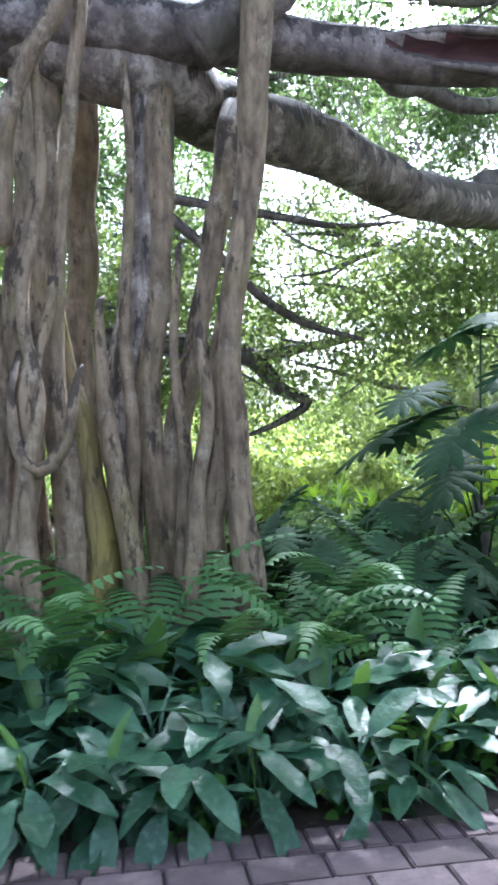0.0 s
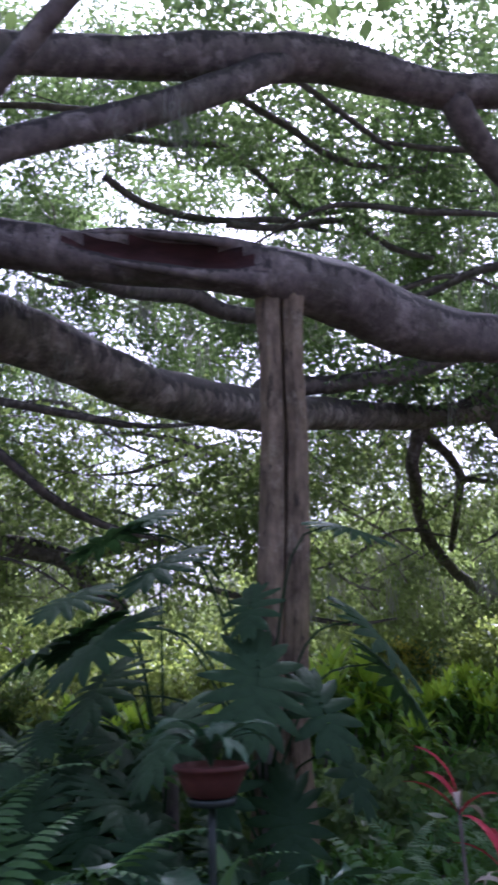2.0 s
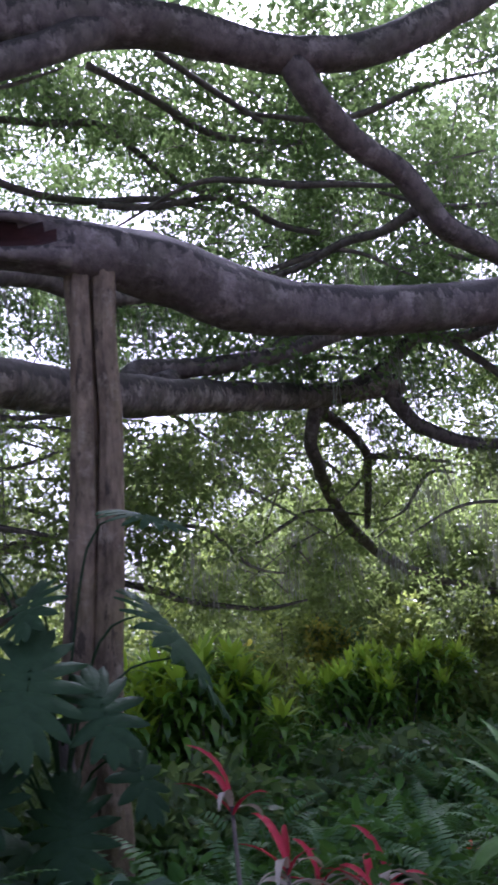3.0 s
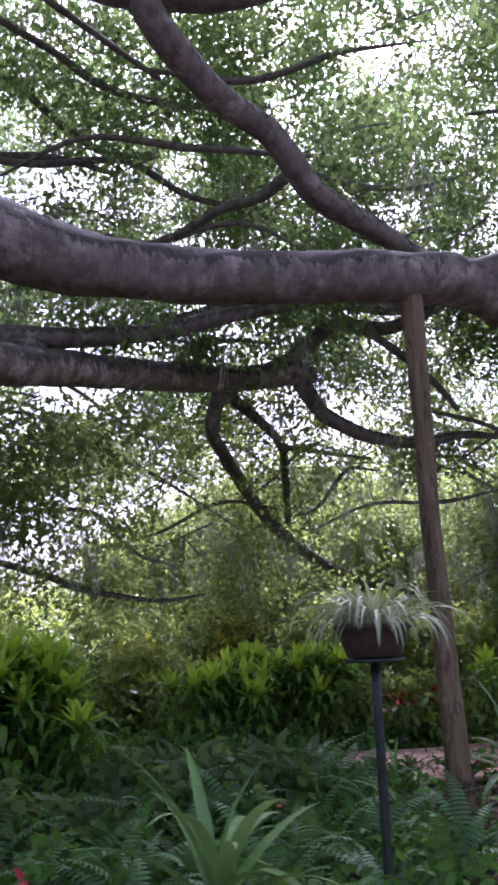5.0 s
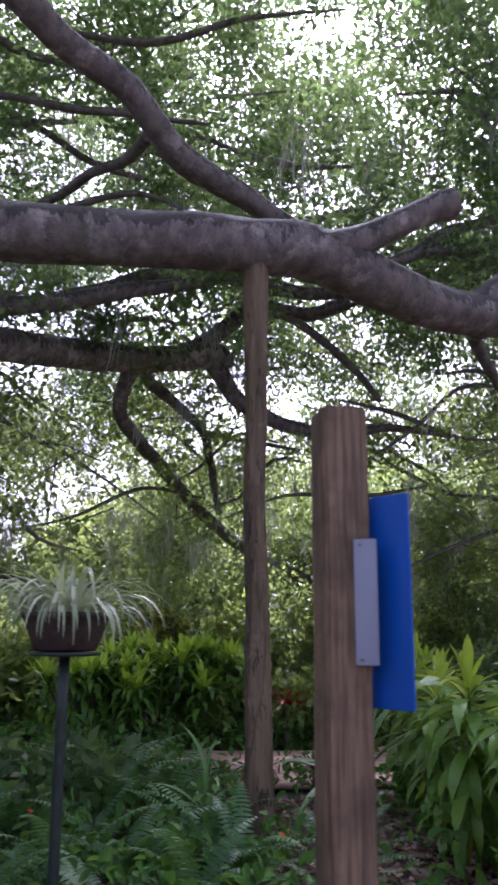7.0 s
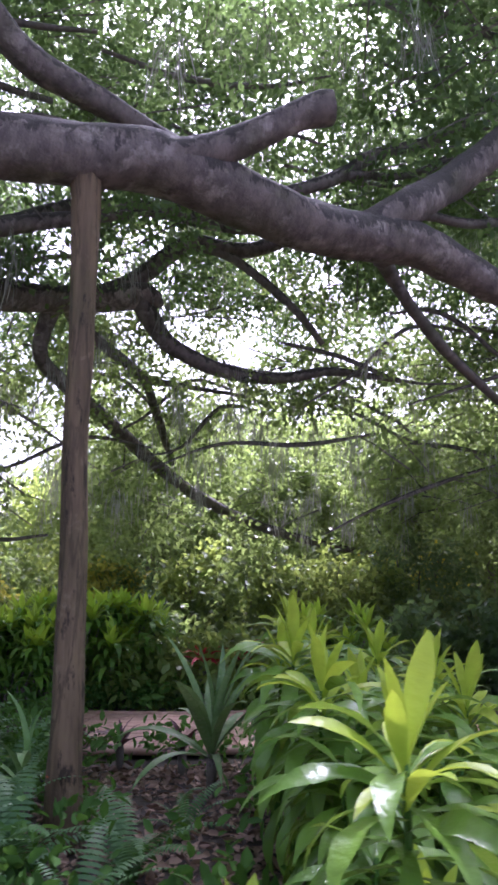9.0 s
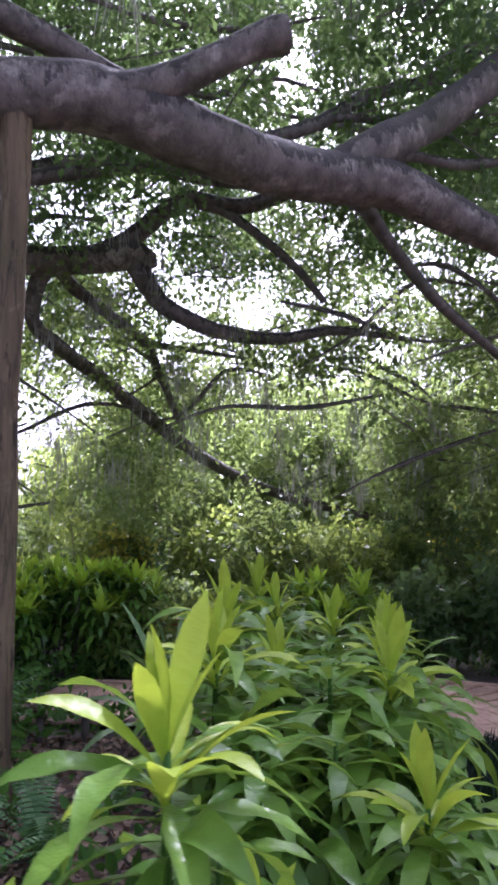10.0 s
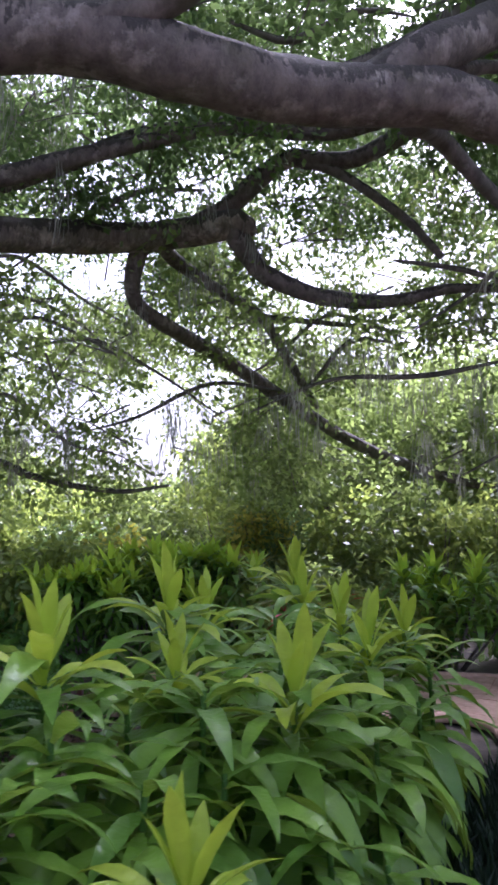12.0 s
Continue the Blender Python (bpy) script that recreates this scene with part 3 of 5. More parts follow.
limb("branch", [(2.95, 10.0, 4.6, 0.15), (3.10, 10.50, 4.95, 0.143), (3.82, 11.00, 5.14, 0.129), (5.04, 11.50, 5.45, 0.121), (6.08, 12.00, 5.92, 0.112), (7.2, 12.4, 6.3, 0.08)], sides=10)
limb("branch", [(6.22, 13.80, 5.5, 0.15), (6.02, 14.00, 4.85, 0.115), (6.24, 14.6, 4.6, 0.115), (6.85, 16.5, 4.45, 0.125), (7.75, 18.6, 4.05, 0.135), (9.0, 20.2, 3.40, 0.135), (10.5, 21.2, 2.85, 0.12), (12.35, 22.00, 2.45, 0.095), (14.2, 22.6, 2.2, 0.04)], sides=10)
limb("branch", [(6.40, 14.0, 5.55, 0.12), (6.50, 14.70, 5.5, 0.105), (7.02, 15.00, 5.17, 0.093), (7.59, 16.00, 4.98, 0.090), (7.87, 17.00, 4.63, 0.085), (8.35, 19.00, 3.95, 0.07)], sides=8)
limb("branch", [(7.6, 16.0, 4.95, 0.07), (8.4, 16.4, 4.95, 0.05), (9.6, 16.8, 4.9, 0.03)], BARK_DARK, 6)
limb("branch", [(1.2, 16.0, 3.3, 0.03), (3.29, 16.00, 2.68, 0.07), (3.88, 16.00, 2.44, 0.06), (5.20, 16.00, 2.19, 0.04), (6.12, 16.00, 2.27, 0.02)], BARK_DARK, 8)
limb("branch", [(-3.4, 14.0, 3.8, 0.22), (-2.01, 14.50, 3.63, 0.197), (-0.95, 14.80, 3.57, 0.195), (0.04, 15.00, 3.37, 0.180), (0.64, 15.00, 2.76, 0.130), (1.09, 15.00, 2.52, 0.100), (0.62, 15.00, 2.20, 0.070), (-0.03, 15.00, 1.94, 0.035)], sides=10)
limb("branch", [(0.04, 15.00, 3.33, 0.122), (1.27, 15.00, 3.54, 0.088), (2.19, 15.00, 3.71, 0.060), (3.32, 15.00, 4.01, 0.035)], sides=8)
limb("branch", [(-1.0, 10.6, 4.7, 0.08), (-0.25, 11.00, 4.13, 0.066), (0.26, 11.40, 3.72, 0.066), (0.90, 12.00, 3.44, 0.054), (1.76, 12.50, 3.27, 0.03)], sides=8)
limb("branch", [(-1.2, 10.5, 4.9, 0.07), (-0.25, 11.00, 4.87, 0.062), (0.50, 11.50, 4.87, 0.064), (1.39, 12.00, 4.85, 0.045), (2.4, 12.4, 5.0, 0.02)], sides=8)
limb("branch", [(1.08, 6.05, 4.32, 0.09), (1.45, 7.5, 4.86, 0.105), (1.98, 9.00, 5.52, 0.121), (2.52, 9.50, 5.52, 0.102), (3.24, 10.00, 5.74, 0.09), (4.4, 10.6, 6.3, 0.06)], sides=8)
# upper limbs
limb("limb", [(-0.9, 5.4, 5.3, 0.17), (0.05, 5.60, 5.74, 0.155), (1.15, 6.20, 6.27, 0.165), (2.43, 6.75, 6.78, 0.215), (3.21, 6.98, 7.0, 0.208), (3.9, 7.1, 6.93, 0.194), (4.62, 7.20, 6.90, 0.172), (5.49, 7.30, 7.10, 0.172), (6.47, 7.50, 7.74, 0.165), (7.6, 7.9, 8.6, 0.13), (8.8, 8.4, 9.3, 0.08)], sides=18)
limb("limb", [(-0.3, 5.5, 4.3, 0.2), (0.27, 5.60, 4.70, 0.165), (0.54, 5.70, 5.04, 0.122), (0.96, 5.90, 5.35, 0.120), (1.70, 6.20, 5.81, 0.127), (2.45, 6.6, 6.45, 0.14), (2.9, 6.85, 6.85, 0.12)], sides=14)
limb("limb", [(0.2, 5.62, 4.72, 0.10), (0.46, 5.40, 5.05, 0.075), (0.69, 5.20, 5.24, 0.074), (0.95, 5.00, 5.45, 0.072), (1.3, 4.8, 5.75, 0.06)], sides=10)
limb("limb", [(4.58, 7.20, 6.85, 0.15), (4.70, 7.30, 6.64, 0.140), (5.23, 7.70, 6.32, 0.131), (5.82, 8.00, 6.12, 0.127), (6.27, 8.25, 5.74, 0.130), (6.75, 8.45, 5.56, 0.122), (7.2, 8.62, 5.42, 0.105), (7.7, 8.75, 5.25, 0.075)], sides=14)
limb("branch", [(6.04, 8.20, 5.83, 0.065), (5.86, 8.80, 5.91, 0.059), (5.53, 9.30, 6.03, 0.056), (5.04, 10.00, 6.02, 0.046), (4.4, 10.6, 6.1, 0.03)], BARK_DARK, 8)
for line in ([(0.80, 12.0, 9.62, 0.052), (1.89, 12.3, 9.70, 0.063), (2.78, 12.6, 9.87, 0.060), (3.71, 13.0, 9.34, 0.062), (4.40, 13.3, 9.12, 0.059), (5.17, 13.6, 9.39, 0.045)],
             [(2.63, 10.5, 9.35, 0.051), (3.55, 11.0, 9.19, 0.053), (4.44, 11.5, 8.98, 0.056), (5.72, 12.0, 9.19, 0.045), (6.87, 12.5, 9.64, 0.034)],
             [(0.92, 11.0, 8.24, 0.054), (1.50, 11.3, 7.99, 0.056), (2.44, 11.6, 7.94, 0.054), (3.56, 12.0, 8.20, 0.052), (4.39, 12.3, 8.20, 0.040)],
             [(2.68, 11.5, 7.82, 0.061), (3.42, 11.5, 7.78, 0.058), (4.60, 12.0, 8.21, 0.053), (5.45, 12.3, 7.92, 0.051), (6.17, 12.5, 7.87, 0.043)],
             [(3.49, 9.5, 8.76, 0.043), (4.20, 10.0, 8.65, 0.042), (4.98, 10.5, 8.49, 0.036)],
             [(8.3, 10.2, 5.5, 0.09), (8.90, 10.5, 5.82, 0.080), (9.52, 10.7, 6.14, 0.083), (10.15, 11.0, 6.67, 0.081), (11.12, 11.3, 7.17, 0.071), (12.11, 11.6, 8.03, 0.067)],
             [(9.72, 10.7, 6.22, 0.058), (10.56, 11.0, 6.44, 0.047), (11.21, 11.0, 6.79, 0.041)],
             [(9.5, 8.9, 4.5, 0.12), (9.76, 9.6, 4.70, 0.089), (10.11, 10.0, 4.51, 0.070), (10.77, 10.5, 4.08, 0.062), (11.63, 11.0, 3.65, 0.046)],
             [(8.3, 14.0, 6.6, 0.09), (8.88, 14.0, 6.42, 0.077), (9.74, 14.0, 5.75, 0.069), (10.26, 14.0, 5.15, 0.051)],
             [(9.8, 9.0, 4.9, 0.08), (10.15, 9.5, 5.21, 0.056), (10.70, 9.7, 5.25, 0.052), (11.33, 10.0, 5.46, 0.048)]):
    limb("branch", line, BARK_DARK, 8, 0.15)

for k in range(34):
    x, y, z = rand.uniform(-5, 15), rand.uniform(13.5, 19), rand.uniform(3.4, 6.2)
    g, run = rand.uniform(-0.6, 0.6) + (0 if k % 3 else math.pi), rand.uniform(2.0, 4.0)
    dx, dy = math.cos(g) * run, math.sin(g) * run * 0.6
    limb("branch", [(x, y, z, 0.02), (x + dx * 0.35, y + dy * 0.35, z - 0.1 + rand.uniform(-0.25, 0.2), 0.042), (x + dx * 0.7, y + dy * 0.7, z - 0.5 + rand.uniform(-0.3, 0.2), 0.03), (x + dx, y + dy, z - 1.0 + rand.uniform(-0.4, 0.3), 0.012)], BARK_DARK, 6, 0.2, 0.1, 0, 1.2)
for k in range(26):
    x, y, z = rand.uniform(-4, 15), rand.uniform(9.5, 13), rand.uniform(6.6, 10.0)
    g, run = rand.uniform(-0.5, 0.5) + (0 if k % 3 else math.pi), rand.uniform(2.0, 4.5)
    dx, dy = math.cos(g) * run, math.sin(g) * run * 0.6
    limb("branch", [(x, y, z, 0.022), (x + dx * 0.35, y + dy * 0.35, z - 0.15 + rand.uniform(-0.3, 0.3), 0.05), (x + dx * 0.7, y + dy * 0.7, z + rand.uniform(-0.3, 0.4), 0.035), (x + dx, y + dy, z + rand.uniform(-0.3, 0.7), 0.014)], BARK_DARK, 6, 0.2, 0.1, 0, 1.2)

# prop roots under the hollow limb
PROPS = [((2.55, 6.27), 0.082), ((2.73, 6.25), 0.070), ((2.64, 6.40), 0.085)]
for (px, py), pr in PROPS:
    limb("prop_root", [(px, py, 4.5, pr * 1.25), (px, py, 3.9, pr), (px - 0.01, py, 2.9, pr * 1.03), (px - 0.05, py - 0.02, 2.0, pr * 1.15), (px - 0.10, py - 0.05, 1.2, pr * 1.3), (px - 0.12, py - 0.06, -0.1, pr * 1.7)], BARK_TRUNK, 20, 0.1, 0.12, 0.36, 0.25)
limb("prop_root", [(6.85, 7.44, 4.45, 0.11), (6.86, 7.43, 4.19, 0.095), (6.87, 7.43, 3.22, 0.080), (6.87, 7.40, 1.94, 0.077), (6.88, 7.35, 0.97, 0.088), (6.90, 7.30, 0.18, 0.105), (6.9, 7.3, -0.12, 0.13)], BARK_BROWN, 16, 0.1, 0.12, 0.2, 0.2, "slim brown prop root")

# ---- crown of the banyan ----
def clumps(n, low, high, scale, cut, seed=0.0, keep=None):
    out = []
    while len(out) < n:
        c = (rng.uniform(low[0], high[0]), rng.uniform(low[1], high[1]), rng.uniform(low[2], high[2]))
        if noise.noise(Vector(c) * scale + Vector((seed, 0, 0))) > cut and (keep is None or keep(c)):
            out.append(c)
    return np.array(out)


def ways_of(n, flat=0.5):
    w = rng.normal(0, 1, (n, 3)) * np.array([1, 1, flat])
    return w / np.linalg.norm(w, axis=1)[:, None]


def above_view(c):
    """The crown's underside rises away from the limbs."""
    return c[2] > 5.4 + 0.09 * (c[1] - 8) + 0.5 * math.sin(c[0] * 0.9) + (0.1 if c[0] < 5 and c[1] > 13 else 0) and c[1] > (10.8 if c[0] < 7 else 9.2)


crown_centres = clumps(8200, (-9, 8.2, 5.2), (25, 22, 14.0), 0.6, 0.2, 0, above_view)
crown_centres[-420:] = clumps(420, (-4, 10.2, 9.3), (8, 15, 13.8), 0.5, -0.05, 33)
crown_centres[-1750:-420] = clumps(1330, (6, 10.5, 6.2), (21, 18, 13.5), 0.6, 0.02, 61, above_view)
pos, way = sprays(crown_centres, ways_of(8200), 56, 0.65, 0.15)
piece("crown", leaf_cloud("crown", pos, way, 0.12, 0.55, FIG_LEAF, 0.8, False), banyan, HOME, "dense small dark green fig leaves", "stuff")


def twig_mesh(centres, ways, length, radius, material):
    verts, faces = [], []
    for c, w in zip(centres, ways):
        w = Vector(w)
        a = w.orthogonal().normalized()
        b = w.cross(a)
        base = len(verts)
        for t, r in ((-0.7, 1.5), (0.2, 1.0), (1.0, 0.4)):
            p = Vector(c) + w * (t * length) - Vector((0, 0, 0.3 * length * t * abs(t)))
            for k in range(3):
                g = k * 2.0944
                verts.append(p + (a * math.cos(g) + b * math.sin(g)) * radius * r)
        for s in (0, 3):
            for k in range(3):
                j = (k + 1) % 3
                faces.append((base + s + k, base + s + j, base + s + 3 + j, base + s + 3 + k))
    return mesh_of("twigs", verts, faces, material)


piece("twig", twig_mesh(crown_centres[:2600], ways_of(2600, 0.4), 0.9, 0.011, BARK_DARK), banyan, HOME, "thin dark twigs", "stuff")
def low_keep(c):
    """Open towards the lawn behind the trunk, under the second limb and in front of the long drooping branch."""
    x, y, z = c
    if 1.0 < x < 6.8 and 2.5 < z < 5.2 and y > 14.0:
        return rand.random() < 0.14
    if 4.0 < x < 11.5 and 4.4 < z < 5.9:
        return rand.random() < 0.7
    if 5.8 < x < 12.8 and y < np.interp(x, (5.8, 6.3, 6.9, 7.8, 9.0, 10.5, 12.4), (14.2, 15.0, 16.8, 18.9, 20.5, 21.5, 22.3)):
        return rand.random() < 0.05
    return True


# sprays that hang below the limbs, far side
low_centres = clumps(4300, (-6, 13.5, 2.6), (20, 23, 6.5), 0.6, 0.08, 7, low_keep)
low_centres = np.vstack([low_centres, clumps(330, (6.5, 15.5, 5.6), (15, 21, 8.8), 0.6, -0.05, 21), clumps(170, (1.6, 12.2, 3.0), (4.7, 14.2, 4.9), 0.7, -0.05, 27),
                         clumps(2300, (6.0, 17.5, 2.3), (21, 26, 5.2), 0.7, 0.04, 51, low_keep), clumps(300, (-4, 15.5, 1.9), (5, 20, 3.2), 0.6, 0.12, 57)])
pos, way = sprays(low_centres, ways_of(len(low_centres)), 32, 0.7, 0.12)
piece("crown", leaf_cloud("crown", pos, way, 0.125, 0.55, FAR_LEAF, 0.8, False), banyan, HOME, "drooping sprays of olive green leaves", "stuff")
piece("twig", twig_mesh(low_centres[:1200], ways_of(1200, 0.4), 0.9, 0.012, BARK_DARK), banyan, HOME, "thin dark twigs", "stuff")


def moss_strands(n, low, high, per=30):
    c = clumps(n, low, high, 0.4, -0.1, 3)
    drop = np.repeat(rng.uniform(0.2, 0.75, (n, 1)), per, 0) * rng.uniform(0, 1, (n * per, 1))
    pos = np.repeat(c, per, 0) + rng.normal(0, 0.075, (n * per, 3)) * np.array([1, 1, 0.5]) * (1.2 - drop)
    pos[:, 2:] -= drop
    return leaf_cloud("moss", pos, np.tile(np.array([[0, 0, -1.0]]), (n * per, 1)), 0.40, 0.03, MOSS, 0.16, False)


piece("hanging_moss", moss_strands(480, (-8, 10.5, 5.6), (22, 17, 10.5)), banyan, HOME, "grey-green hanging moss in strands", "stuff")
piece("hanging_moss", moss_strands(300, (-6, 13, 2.8), (20, 20, 5.6)), banyan, HOME, "grey-green hanging moss in strands", "stuff")

def knot(x, y, z, r):
    """A healed branch scar: a raised ring round a dark pit."""
    ring = lathe([(r * 0.4, -0.05), (r * 0.5, -0.012), (r * 0.75, 0.002), (r, -0.012), (r * 1.25, -0.05)], BARK, 16, 0.08)
    ob = piece("knot", ring, banyan, HOME @ Matrix.Translation((x, y, z)) @ Matrix.Rotation(radians(80), 4, "X") @ Matrix.Scale(1.25, 4, (0, 1, 0)))
    piece("pit", lathe([(r * 0.55, -0.06), (r * 0.5, -0.006), (r * 0.1, -0.012)], HEARTWOOD, 14, 0.1), ob)


knot(1.06, 7.19, 4.21, 0.075)
knot(3.87, 6.585, 4.33, 0.08)
knot(9.46, 8.37, 4.72, 0.09)
knot(0.12, 6.30, 4.26, 0.05)
knot(6.3, 7.06, 4.42, 0.045)
knot(4.9, 6.80, 4.20, 0.045)


def moss_tuft(x, y, z, n, length):
    c = np.array([[x, y, z]]) + rng.normal(0, 0.085, (n, 3)) * np.array([1, 0.6, 1.4])
    return piece("moss_tuft", leaf_cloud("moss", c, np.tile([[0, 0, -1.0]], (n, 1)), length * 0.7, 0.018, MOSS, 0.2, False), banyan, HOME, "", "stuff")


for x, y, z, n, length in ((1.85, 5.95, 5.75, 40, 0.6), (0.95, 6.9, 4.05, 30, 0.45), (1.9, 8.1, 3.95, 24, 0.4), (1.45, 5.85, 5.5, 18, 0.5), (0.6, 6.6, 4.5, 24, 0.5), (7.3, 12.8, 5.9, 40, 0.8), (4.8, 11.9, 4.95, 24, 0.5), (8.9, 13.7, 4.6, 30, 0.6), (7.5, 8.5, 6.2, 40, 0.8), (9.9, 8.9, 7.0, 50, 0.9)):
    moss_tuft(x, y, z, n, length)

# ---- trees and shrubs behind ----
def back_tree(x, y, height, spread, material, label, low=0.6, leaf=0.2, n=520):
    ob = tagged(empty("garden_tree", (x, y, -0.05)), label, "tree", "trees behind the beds")
    h = height
    piece("trunk", tube([(0, 0, -0.1, 0.16), (0.1, 0, h * 0.3, 0.12), (-0.1, 0.1, h * 0.6, 0.08), (0.05, 0, h * 0.9, 0.03)], BARK_DARK, 8, 0.3), ob)
    for k in range(5):
        g = rand.uniform(0, 6.28)
        z0 = h * rand.uniform(0.25, 0.6)
        piece("limb", tube([(0, 0, z0, 0.07), (math.cos(g) * spread * 0.4, math.sin(g) * spread * 0.4, z0 + h * 0.12, 0.05), (math.cos(g) * spread * 0.85, math.sin(g) * spread * 0.85, z0 + h * 0.18, 0.02)], BARK_DARK, 6, 0.3), ob)
    c = rng.normal(0, 1, (n * 3, 3))
    c /= np.linalg.norm(c, axis=1)[:, None]
    c *= rng.uniform(0.35, 1.0, (len(c), 1)) ** 0.5
    c *= np.array([spread, spread, (h - low) * 0.5])
    c[:, 2] += low + (h - low) * 0.5
    good = [i for i in range(len(c)) if noise.noise(Vector(c[i]) * 0.8 + Vector((x, y, 0))) > -0.12][:n]
    c = c[good]
    pos, way = sprays(c, ways_of(len(c)), 22, 0.8, 0.16)
    piece("crown", leaf_cloud("crown", pos, way, leaf, 0.5, material, 0.8, False), ob, None, "", "stuff")
    return ob


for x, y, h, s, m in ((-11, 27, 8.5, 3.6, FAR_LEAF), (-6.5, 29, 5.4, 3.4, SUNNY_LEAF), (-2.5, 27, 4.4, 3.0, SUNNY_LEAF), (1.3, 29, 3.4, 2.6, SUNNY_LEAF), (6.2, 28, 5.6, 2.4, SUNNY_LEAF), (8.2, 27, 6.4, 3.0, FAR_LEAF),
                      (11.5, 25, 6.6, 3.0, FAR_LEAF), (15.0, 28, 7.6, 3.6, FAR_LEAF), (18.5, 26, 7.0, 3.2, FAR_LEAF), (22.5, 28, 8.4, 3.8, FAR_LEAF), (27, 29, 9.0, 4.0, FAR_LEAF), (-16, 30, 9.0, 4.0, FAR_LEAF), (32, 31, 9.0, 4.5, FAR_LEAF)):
    back_tree(x, y, h, s, m, "sunlit yellow-green tree with drooping sprays" if m is SUNNY_LEAF else "leafy green garden tree behind the beds")


for x, y, h, s in ((6.5, 33, 6.2, 3.4), (10.0, 32, 7.4, 3.6), (13.5, 33, 8.0, 3.6), (17.0, 32, 8.4, 3.6), (20.5, 33, 8.6, 3.8), (25.0, 34, 9.5, 4.2), (30, 35, 10, 4.5), (2.6, 34, 3.4, 3.4), (-1.5, 34, 3.4, 3.4), (-6, 35, 5.6, 3.6), (-11, 35, 7.5, 4.0)):
    back_tree(x, y, h, s, FAR_LEAF, "dense green tree at the far side of the garden", 0.1, 0.3, 700)


def shrub(x, y, h, s, material, label, leaf=0.14, n=170, name="shrub"):
    ob = tagged(empty(name, (x, y, -0.05)), label, "shrub", "shrubs beyond the beds")
    for k in range(4):
        g = rand.uniform(0, 6.28)
        piece("stem", tube([(0, 0, -0.05, 0.025), (math.cos(g) * s * 0.3, math.sin(g) * s * 0.3, h * 0.5, 0.018), (math.cos(g) * s * 0.6, math.sin(g) * s * 0.6, h * 0.85, 0.008)], BARK_DARK, 5, 0.3), ob)
    c = rng.normal(0, 1, (n, 3))
    c /= np.linalg.norm(c, axis=1)[:, None]
    c *= rng.uniform(0.3, 1.0, (n, 1)) ** 0.4 * np.array([s, s, h * 0.5])
    c[:, 2] = np.maximum(c[:, 2] + h * 0.5, 0.08)
    pos, way = sprays(c, ways_of(n), 20, 0.4, 0.08)
    piece("foliage", leaf_cloud("foliage", pos, way, leaf, 0.5, material, 0.8, False), ob, None, "", "stuff")
    return ob


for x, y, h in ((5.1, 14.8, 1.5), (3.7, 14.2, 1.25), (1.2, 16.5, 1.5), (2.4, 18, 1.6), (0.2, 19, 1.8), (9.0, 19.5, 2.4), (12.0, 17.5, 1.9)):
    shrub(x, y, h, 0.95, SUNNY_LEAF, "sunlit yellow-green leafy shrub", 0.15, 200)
for k in range(46):
    x, y = -9 + 34 * ((k * 0.618) % 1), 14.2 + 9 * ((k * 0.381 + 0.13 * rand.random()) % 1)
    m = (FAR_LEAF, SUNNY_LEAF, FIG_LEAF, FAR_LEAF, SUNNY_LEAF, FAR_LEAF)[k % 6]
    shrub(x, y, rand.uniform(1.1, 2.6) * (0.75 if x < 5 else 1.0), rand.uniform(0.9, 1.5), m, "sunlit yellow-green leafy shrub" if m is SUNNY_LEAF else "dense rounded dark green shrub")
shrub(7.2, 19.5, 2.0, 0.7, YELLOW_LEAF, "sunlit golden-yellow leafy shrub", 0.15, 150)
shrub(4.9, 17.5, 1.5, 0.6, YELLOW_LEAF, "golden and pink croton shrub", 0.15, 120)
for x, y, h in ((13.6, 22.6, 2.2), (15.2, 23.2, 2.6)):
    b = shrub(x, y, h, 0.9, SUNNY_LEAF, "shrub covered in yellow blossom", n=120)
    c = rng.normal(0, 0.5, (260, 3)) * np.array([1, 1, 0.6]) + np.array([0, -0.3, h * 0.75])
    piece("blossom", leaf_cloud("blossom", c, rng.normal(0, 1, (260, 3)), 0.12, 0.8, YELLOW, 0.6, False), b, None, "", "stuff")

# unseen crown overhead and trees round the walk, added only to shade it
over = clumps(2300, (-13, 2.0, 9.8), (26, 9.4, 13.5), 0.3, -0.35, 11, lambda c: c[0] < 6.2 or rand.random() < (0.4 if c[1] < 6 else 0.15))
pos, way = sprays(over, ways_of(2300), 16, 0.9, 0.2)
piece("crown", leaf_cloud("crown", pos, way, 0.30, 0.55, FIG_LEAF, 0.8, False), banyan, HOME, "unseen dense crown overhead, added for shade", "stuff")
for x, y, h in ((-9, -10, 6), (-2, -11, 7), (5, -10, 6), (12, -11, 7), (20, -6, 7), (24, 6, 9), (-13, 1, 8), (-14, 9, 9), (24, 15, 9)):
    back_tree(x, y, h, 3.6, FAR_LEAF, "unseen leafy green tree beside the garden walk, added for shade", 0.4, 0.3, 420)


